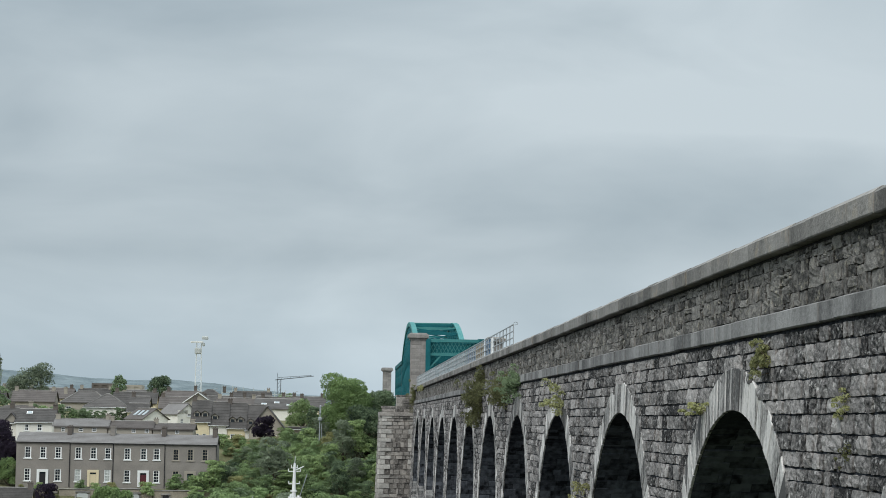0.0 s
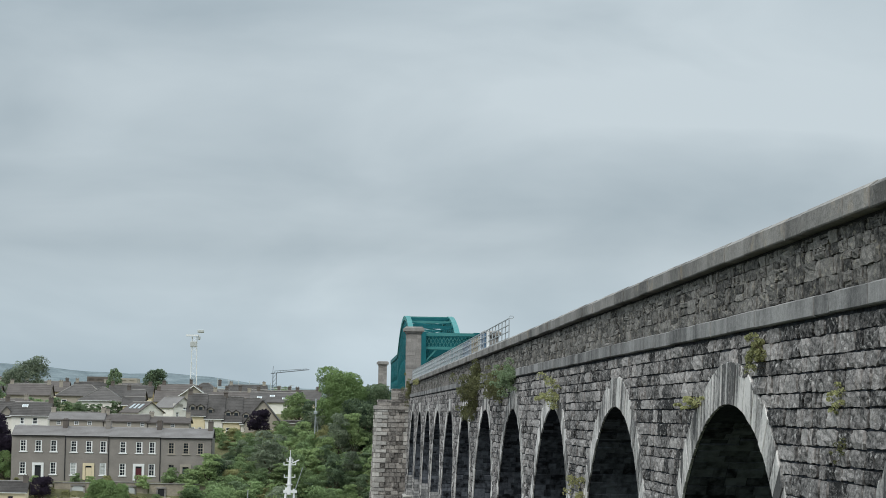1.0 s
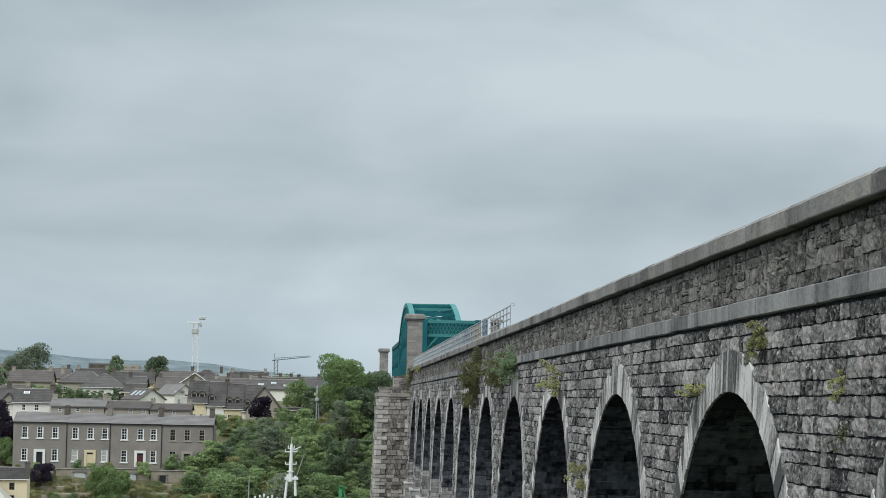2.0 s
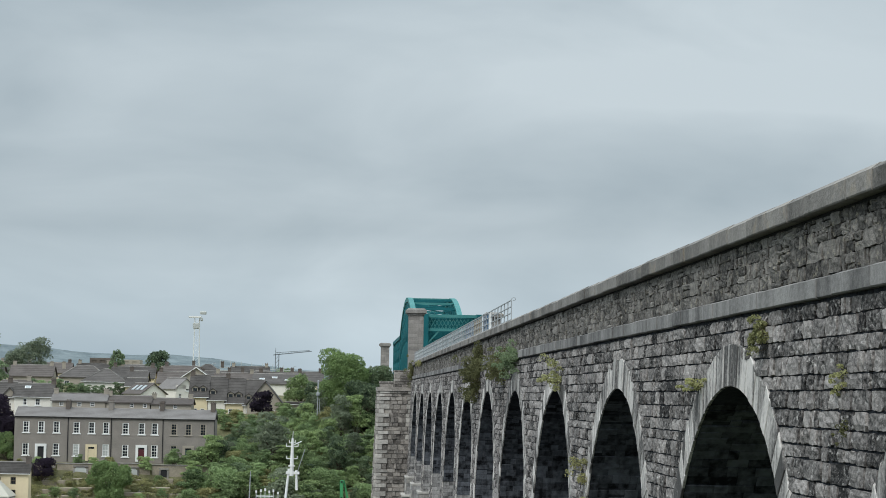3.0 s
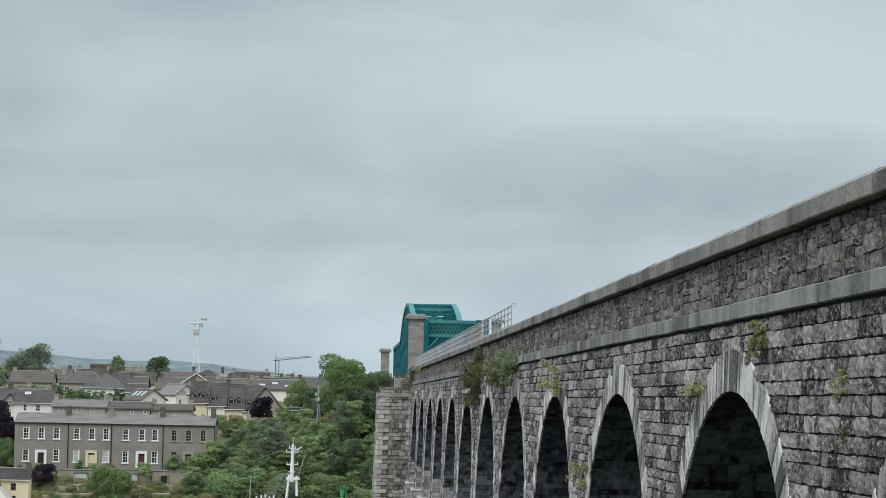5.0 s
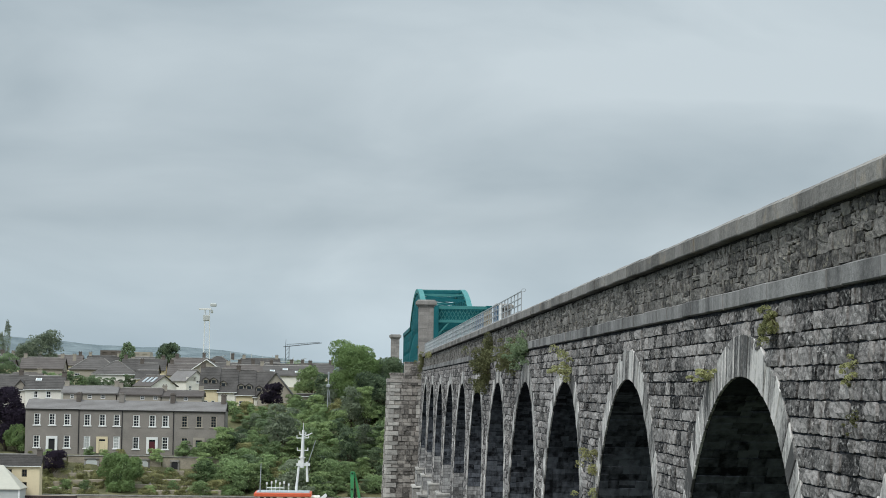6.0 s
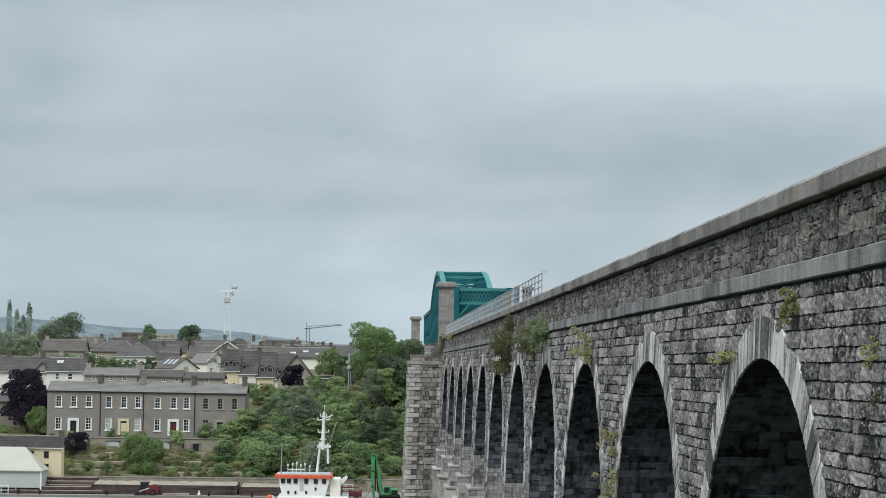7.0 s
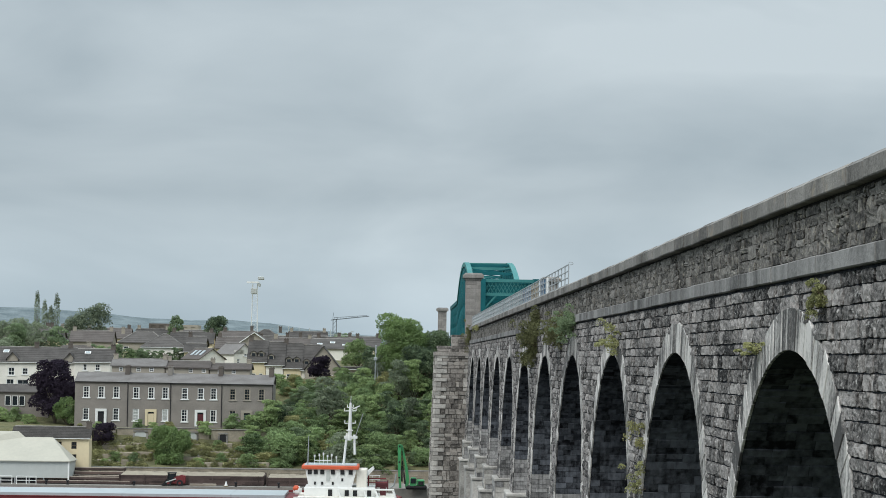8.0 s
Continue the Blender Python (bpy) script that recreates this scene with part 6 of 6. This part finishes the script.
# red loading machine
fl = thing("wheel_loader", "small red wheel loader with a dark open cab on the quay", "loader")
fx, fy, fz = -40.2, 347.0, 4.3
bm = bmesh.new()
prism(bm, [(fx + 1.7, fz + 0.5), (fx + 3.85, fz + 0.5), (fx + 3.85, fz + 1.75), (fx + 3.2, fz + 1.95), (fx + 1.9, fz + 1.5)], fy + 0.1, fy + 1.5)
part("engine_cover", bm, RED, fl)
block("chassis", fx + 0.3, fx + 3.8, fy + 0.2, fy + 1.4, fz + 0.4, fz + 0.75, RED, fl, bevel=0.06)
bm = bmesh.new()
for x, lean in ((fx + 0.75, 0.15), (fx + 2.0, 0.1)):
    for y in (fy + 0.15, fy + 1.4):
        bar(bm, (x, y, fz + 0.7), (x + lean, y, fz + 2.2), 0.08)
box(bm, fx + 0.75, fx + 2.3, fy + 0.05, fy + 1.5, fz + 2.2, fz + 2.34)
cabf = part("cab_frame", bm, BLACK, fl)
block("cab_glass", fx + 0.9, fx + 2.05, fy + 0.2, fy + 0.24, fz + 1.1, fz + 2.15, GLASS, cabf)
block("seat", fx + 1.2, fx + 1.8, fy + 0.5, fy + 1.1, fz + 0.75, fz + 1.6, BLACK, fl, bevel=0.05)
bm = bmesh.new()
bar(bm, (fx + 0.5, fy - 0.05, fz + 0.65), (fx + 2.3, fy - 0.05, fz + 1.25), 0.11, 6)
part("lift_arm", bm, SHED_WALL, fl)
bm = bmesh.new()
prism(bm, [(fx - 0.3, fz + 0.15), (fx + 0.5, fz + 0.15), (fx + 0.55, fz + 1.1), (fx + 0.2, fz + 0.6)], fy - 0.2, fy + 1.8)
part("bucket", bm, BLACK, fl)
for x in (fx + 0.95, fx + 2.95):
    for y in (fy - 0.05, fy + 1.25):
        bm = bmesh.new()
        bar(bm, (x, y, fz + 0.55), (x, y + 0.4, fz + 0.55), 0.55, 16)
        wheel = part("wheel", bm, BLACK, fl)
        bm = bmesh.new()
        bar(bm, (x, y - 0.03, fz + 0.55), (x, y + 0.43, fz + 0.55), 0.24, 10)
        part("rim", bm, RED, wheel)

# green material handler
ex = thing("excavator", "bright green long-armed excavator beside the ship", "excavator")
bm = bmesh.new()
prism(bm, [(0.72, 11.75), (0.86, 12.1), (1.4, 12.05), (1.34, 10.8), (1.28, 7.2), (1.5, 4.5), (1.05, 4.5), (0.84, 7.1)], 346.5, 346.85)
bmesh.ops.bevel(bm, geom=bm.edges[:], offset=0.06, segments=1, affect="EDGES")
arm = part("dipper_arm", bm, MACHINE_GREEN, ex)
bm = bmesh.new()
for z in (11.75, 9.0, 6.3):
    bar(bm, (1.05, 346.4, z), (1.05, 346.95, z), 0.16, 10)
part("pivot_pin", bm, BLACK, arm)
bm = bmesh.new()
prism(bm, [(1.3, 12.0), (1.55, 12.0), (1.95, 10.5), (2.6, 7.6), (2.85, 5.8), (2.65, 4.7), (2.1, 4.7), (2.2, 6.4), (1.98, 8.6)], 346.95, 347.4)
bmesh.ops.bevel(bm, geom=bm.edges[:], offset=0.06, segments=1, affect="EDGES")
part("boom", bm, MACHINE_GREEN, ex)
for x0, z0_, x1, z1_ in ((1.55, 5.6, 1.5, 10.9), (2.1, 5.2, 1.6, 9.2)):
    bm = bmesh.new()
    bar(bm, (x0, 346.9, z0_), ((x0 + x1) / 2, 346.9, (z0_ + z1_) / 2), 0.15, 8), bar(bm, ((x0 + x1) / 2, 346.9, (z0_ + z1_) / 2), (x1, 346.9, z1_), 0.08, 8)
    part("ram", bm, BLACK, ex)
bm = bmesh.new()
bar(bm, (0.55, 346.3, 7.0), (0.2, 346.3, 5.0), 0.13, 8), bar(bm, (0.2, 346.3, 5.0), (-0.4, 346.3, 4.6), 0.12, 8)
part("grab", bm, GALV, ex)
bm = bmesh.new()
prism(bm, [(2.9, 4.9), (4.1, 4.9), (4.1, 6.1), (3.9, 6.35), (3.2, 6.35), (2.95, 5.9)], 346.1, 347.4)
cab_ = part("cab", bm, MACHINE_GREEN, ex)
block("cab_glass", 3.1, 3.95, 346.04, 346.1, 5.35, 6.2, GLASS, cab_)
block("engine_house", 4.15, 5.5, 346.2, 348.4, 4.9, 5.95, MACHINE_GREEN, ex, bevel=0.15)
block("grille", 4.4, 5.3, 346.12, 346.2, 5.1, 5.7, BLACK, ex)
for y in (346.0, 348.0):
    block("track", 2.2, 5.9, y, y + 0.7, 4.3, 4.9, BLACK, ex, bevel=0.2)

# ---------------------------------------------------------------- ship
ship = thing("cargo_ship", "white and orange coastal cargo ship moored along the quay", "ship")
bm = bmesh.new()
outline = [(-110, 329.4), (-4, 329.4), (0.6, 332.5), (1.6, 338.5), (0.6, 342.2), (-4, 344.4), (-110, 344.4)]
lo = [bm.verts.new((x, y, -1.5)) for x, y in outline]
hi = [bm.verts.new((x, y, 3.55)) for x, y in outline]
bm.faces.new(hi), bm.faces.new(lo[::-1])
for i in range(len(outline)):
    j = (i + 1) % len(outline)
    bm.faces.new((lo[i], lo[j], hi[j], hi[i]))
part("hull", bm, RED, ship)
bm = bmesh.new()
box(bm, -110, -14.5, 329.3, 329.5, 3.55, 3.68), box(bm, -110, -14.5, 344.2, 344.4, 3.65, 4.05)
part("gunwale", bm, RED, ship)
block("stern_bulwark", -16.5, 0.6, 329.1, 329.35, 1.5, 3.95, WHITE, ship, bevel=0.05)
block("poop_deck", -16.0, 0.4, 329.4, 343.5, 3.5, 3.72, RENDER_WHITE, ship)
x = -108.0
while x < -19:
    block("hatch_cover", x, min(-17.5, x + 8.97), 330.3, 343.2, 3.6, 4.1, HATCH, ship, bevel=0.02)
    x += 9.0
deck_block = block("deckhouse", -15.0, -3.0, 335.0, 343.2, 3.7, 5.2, WHITE, ship, bevel=0.08)
# black panels added for the dark gaps seen below the stern rail
for x in (-10.6, -7.8, -6.4, -4.0):
    block("deckhouse_door", x - 0.35, x + 0.35, 334.93, 335.02, 3.72, 4.85, BLACK, deck_block)
bm = bmesh.new()
bar(bm, (-2.9, 338.5, 5.6), (-0.9, 338.5, 5.6), 0.55, 14), box(bm, -3.0, -2.8, 338, 339, 4.4, 6.3), box(bm, -1.0, -0.8, 338, 339, 4.4, 6.3), box(bm, -2.2, -1.2, 338.2, 339.2, 3.7, 5.2)
part("mooring_winch", bm, DOOR_RED, ship)
bm = bmesh.new()
for x in (-4.8, -3.6, -2.4):
    bar(bm, (x, 340, 3.7), (x, 340, 7.0), 0.06, 6)
bar(bm, (-5.0, 340, 7.0), (-2.2, 340, 7.0), 0.06, 6), bar(bm, (-5.0, 340, 6.3), (-2.2, 340, 6.3), 0.05, 6)
part("deck_railing", bm, WHITE, ship)
bm = bmesh.new()
lo = [bm.verts.new(p) for p in ((-14.2, 335.6, 5.0), (-7.0, 335.6, 5.0), (-7.0, 342.0, 5.0), (-14.2, 342.0, 5.0))]
hi = [bm.verts.new(p) for p in ((-14.9, 335.4, 8.25), (-6.2, 335.4, 8.25), (-6.2, 342.2, 8.25), (-14.9, 342.2, 8.25))]
bm.faces.new(hi), bm.faces.new(lo[::-1])
for i in range(4):
    bm.faces.new((lo[i], lo[(i + 1) % 4], hi[(i + 1) % 4], hi[i]))
house_part = part("wheelhouse", bm, WHITE, ship)
block("orange_band", -15.5, -5.8, 335.0, 342.6, 8.2, 8.85, ORANGE, house_part, bevel=0.12)
block("roof_deck", -15.1, -6.2, 335.4, 342.2, 8.85, 8.95, HATCH, house_part)
for x in (-14.1, -13.1, -12.0, -10.2, -8.6, -7.2):
    block("wheelhouse_window", x - 0.34, x + 0.34, 335.3, 335.42, 7.35, 8.1, BLACK, house_part)
for x, z in ((-12.0, 5.6), (-10.2, 5.6), (-8.6, 6.2), (-13.2, 5.6)):
    block("porthole", x - 0.16, x + 0.16, 335.42, 335.6, z, z + 0.5, BLACK, house_part)
block("door", -11.3, -10.7, 335.38, 335.5, 6.3, 8.0, SHED_WALL, house_part)
mast = part("mast", (lambda b: (bar(b, (-8.5, 338.5, 8.9), (-8.0, 338.5, 14.2), 0.24, 8, 0.2), bar(b, (-6.6, 338.5, 10.6), (-6.75, 338.5, 14.0), 0.24, 8, 0.2), bar(b, (-7.55, 338.5, 13.0), (-7.45, 338.5, 19.4), 0.4, 8, 0.22), box(b, -8.5, -6.2, 338.2, 338.8, 13.3, 13.75), box(b, -8.1, -7.0, 338.1, 338.9, 14.6, 14.8), b)[-1])(bmesh.new()), WHITE, ship)
bm = bmesh.new()
for z, w in ((15.9, 0.9), (18.0, 1.0), (18.6, 0.5)):
    bar(bm, (-7.5 - w, 338.5, z), (-7.5 + w, 338.5, z + 0.05), 0.08, 6)
    for s in (-1, 1):
        bar(bm, (-7.5 + s * w, 338.5, z), (-7.5 + s * w, 338.5, z + 0.5), 0.09, 6)
bar(bm, (-7.4, 338.5, 18.2), (-5.9, 338.5, 18.9), 0.09, 6)
bar(bm, (-7.45, 338.5, 19.2), (-7.4, 338.5, 20.6), 0.05, 6)
part("crosstrees", bm, WHITE, mast)
bm = bmesh.new()
bar(bm, (-6.9, 338.4, 12.6), (-5.3, 338.4, 17.6), 0.06, 6)
part("derrick_wire", bm, GALV, ship)
bm = bmesh.new()
bar(bm, (-14.5, 336, 8.9), (-14.4, 336, 13.8), 0.11, 6, 0.06)
part("aerial_pole", bm, GALV, ship)
for x, h in ((-13.4, 1.5), (-12.6, 1.7), (-11.9, 1.9), (-11.2, 1.5), (-10.5, 1.7), (-9.7, 1.3)):
    bm = bmesh.new()
    bar(bm, (x, 337, 8.9), (x, 337, 8.95 + h), 0.05, 6)
    box(bm, x - 0.14, x + 0.14, 336.9, 337.1, 8.95 + h * 0.8, 9.05 + h)
    part("aerial", bm, WHITE, ship)
bm = bmesh.new()
bar(bm, (-13.4, 337, 9.6), (-10.6, 337, 9.6), 0.08, 6)
part("radar_scanner", bm, WHITE, ship)
bm = bmesh.new()
prism(bm, [(-5.6, 7.0), (-5.0, 6.3), (-3.2, 8.3), (-3.4, 8.7)], 336.5, 338.5)
part("lifeboat_ramp", bm, WHITE, ship)
block("stern_screen", -6.2, -4.4, 336, 342, 5.1, 8.2, RENDER_WHITE, ship, bevel=0.1)
bm = bmesh.new()
bar(bm, (-9.3, 334.3, 4.95), (0.2, 334.3, 4.95), 0.14, 6), bar(bm, (-9.3, 334.3, 4.95), (-8.6, 334.3, 3.0), 0.2, 6), bar(bm, (-4.9, 334.3, 4.95), (-4.3, 334.3, 3.0), 0.2, 6), bar(bm, (-3.1, 334.3, 4.95), (-2.2, 334.3, 3.0), 0.2, 6), bar(bm, (0.0, 334.3, 4.95), (0.7, 334.3, 3.0), 0.2, 6)
part("stern_rail", bm, WHITE, ship)
for x in (-5.4, -4.2):
    bm = bmesh.new()
    bar(bm, (x, 339, 5.0), (x, 339, 7.4), 0.12, 6)
    part("vent_post", bm, RED, ship)
bm = bmesh.new()
bar(bm, (-4.6, 338, 6.6), (-1.2, 338, 6.6), 0.1, 6), bar(bm, (-4.6, 338, 5.9), (-1.0, 338, 5.9), 0.08, 6)
part("deck_gear", bm, RED, ship)
bm = bmesh.new()
box(bm, -16.9, -15.5, 335.6, 337.6, 3.9, 5.2)
bmesh.ops.bevel(bm, geom=bm.edges[:], offset=0.3, segments=3, affect="EDGES")
rb = part("rescue_boat", bm, WHITE, ship)
block("canopy", -16.95, -15.9, 335.5, 337.7, 4.5, 5.3, ORANGE, rb, bevel=0.25)

# ---------------------------------------------------------------- masts and crane on the skyline
fm = thing("floodlight_mast", "tall slender white lattice mast with a lamp platform", "mast")
bx, by = -50.0, 700.0
bm = bmesh.new()
for sx in (-1, 1):
    for sy in (-1, 1):
        bar(bm, (bx + sx * 1.2, by + sy * 1.2, 28), (bx + sx * 0.8, by + sy * 0.8, 53), 0.1)
for k in range(14):
    z = 29 + 1.7 * k
    bar(bm, (bx - 1.1, by - 1.1, z), (bx + 1.1, by - 1.1, z + 1.7), 0.035), bar(bm, (bx + 1.1, by - 1.1, z), (bx - 1.1, by - 1.1, z + 1.7), 0.035)
part("lattice", bm, WHITE, fm)
block("platform", bx - 2.9, bx + 1.4, by - 1.5, by + 1.5, 53.2, 53.7, WHITE, fm)
block("lamp_bank", bx + 1.0, bx + 3.2, by - 1.2, by + 1.2, 54.4, 55.5, SHED_WALL, fm, bevel=0.2)
block("lamp_bank", bx + 1.2, bx + 2.0, by - 1.2, by + 1.2, 52.0, 53.2, SHED_WALL, fm, bevel=0.2)
block("cage", bx - 1.4, bx + 0.8, by - 1.2, by + 1.2, 49.3, 51.3, SHED_WALL, fm, bevel=0.2)
tc_ = thing("tower_crane", "distant grey tower crane with a level jib", "crane")
bm = bmesh.new()
for s in (-0.7, 0.7):
    bar(bm, (-24.6 + s, 800, 26), (-24.6 + s, 800, 42.8), 0.22)
for k in range(9):
    bar(bm, (-25.3, 800, 27 + 1.7 * k), (-23.9, 800, 28.7 + 1.7 * k), 0.1)
part("tower", bm, CRANE_GREY, tc_)
bm = bmesh.new()
bar(bm, (-26.2, 800, 42.4), (-10.7, 800, 44.2), 0.22), bar(bm, (-25.0, 800, 43.4), (-11.5, 800, 44.5), 0.12), bar(bm, (-25.4, 800, 42.6), (-25.2, 800, 45.4), 0.12)
for k in range(12):
    bar(bm, (-25 + 1.15 * k, 800, 42.5 + 0.13 * k), (-24.4 + 1.15 * k, 800, 43.4 + 0.1 * k), 0.08)
part("jib", bm, CRANE_GREY, tc_)
# utility pole with a transformer
up = thing("utility_pole", "grey utility pole with a boxed transformer on the bank", "pole")
bm = bmesh.new()
bar(bm, (-4.1, 405, 18.5), (-3.95, 405, 29.5), 0.13, 8, 0.1)
bar(bm, (-3.2, 405, 18.5), (-3.7, 405, 26), 0.06, 6)
part("pole", bm, GALV, up)
block("transformer", -4.35, -3.6, 404.6, 405.4, 26.6, 27.3, GALV, up, bevel=0.1)
block("pole_head", -4.1, -3.75, 404.7, 405.3, 28.0, 29.8, GALV, up, bevel=0.1)
# scaffold and thin posts behind the roofs
sc = thing("scaffold", "thin scaffold frame behind roofs on the hill", "scaffold")
bm = bmesh.new()
for k in range(8):
    bar(bm, (-38 + 3.4 * k, 640, 26), (-38 + 3.4 * k, 640, 37.5 - 0.25 * k), 0.1)
for z in (34.2, 35.0):
    bar(bm, (-38, 640, z), (-14, 640, z - 0.6), 0.14)
part("tubes", bm, SHED_WALL, sc)
fb = thing("apartment_block", "far brown apartment block with dark windows", "apartment building")
bm = bmesh.new()
box(bm, -81, -73.5, 650.2, 660, 26, 37.6)
front_wall(bm, -81, -73.5, 650, 26, 37.6, [(x, x + 1.5, 35.4, 36.9) for x in (-80.3, -77.6, -75.6)])
part("wall", bm, BRICK, fb)
bm = bmesh.new()
box(bm, -70.5, -64.8, 650.2, 660, 26, 37.2)
front_wall(bm, -70.5, -64.8, 650, 26, 37.2, [(x, x + 1.4, 35.2, 36.6) for x in (-69.8, -67.2)])
part("wall", bm, RENDER_TAN, fb)

# slender posts on the skyline
for x, y, z, h in ((-40.6, 640, 29.5, 6.6), (-38.0, 640, 29.5, 5.4), (-33.0, 640, 29.5, 4.8), (-12.4, 640, 29.5, 4.6), (-18.0, 640, 29.5, 5.4), (-14.8, 640, 29.5, 6.0), (-27.5, 640, 29.5, 5.2)):
    lp = thing("lamp_post", "slender grey lamp post rising behind the roofs", "lamp post", "lamp posts on the skyline")
    bm = bmesh.new()
    bar(bm, (x, y, z - 3), (x, y, z + h), 0.16, 8, 0.1)
    part("pole", bm, GALV, lp)
    bm = bmesh.new()
    bar(bm, (x, y, z + h), (x + 0.9, y, z + h + 0.15), 0.07, 6), box(bm, x + 0.7, x + 1.3, y - 0.15, y + 0.15, z + h + 0.08, z + h + 0.22)
    part("lamp_arm", bm, GALV, lp)
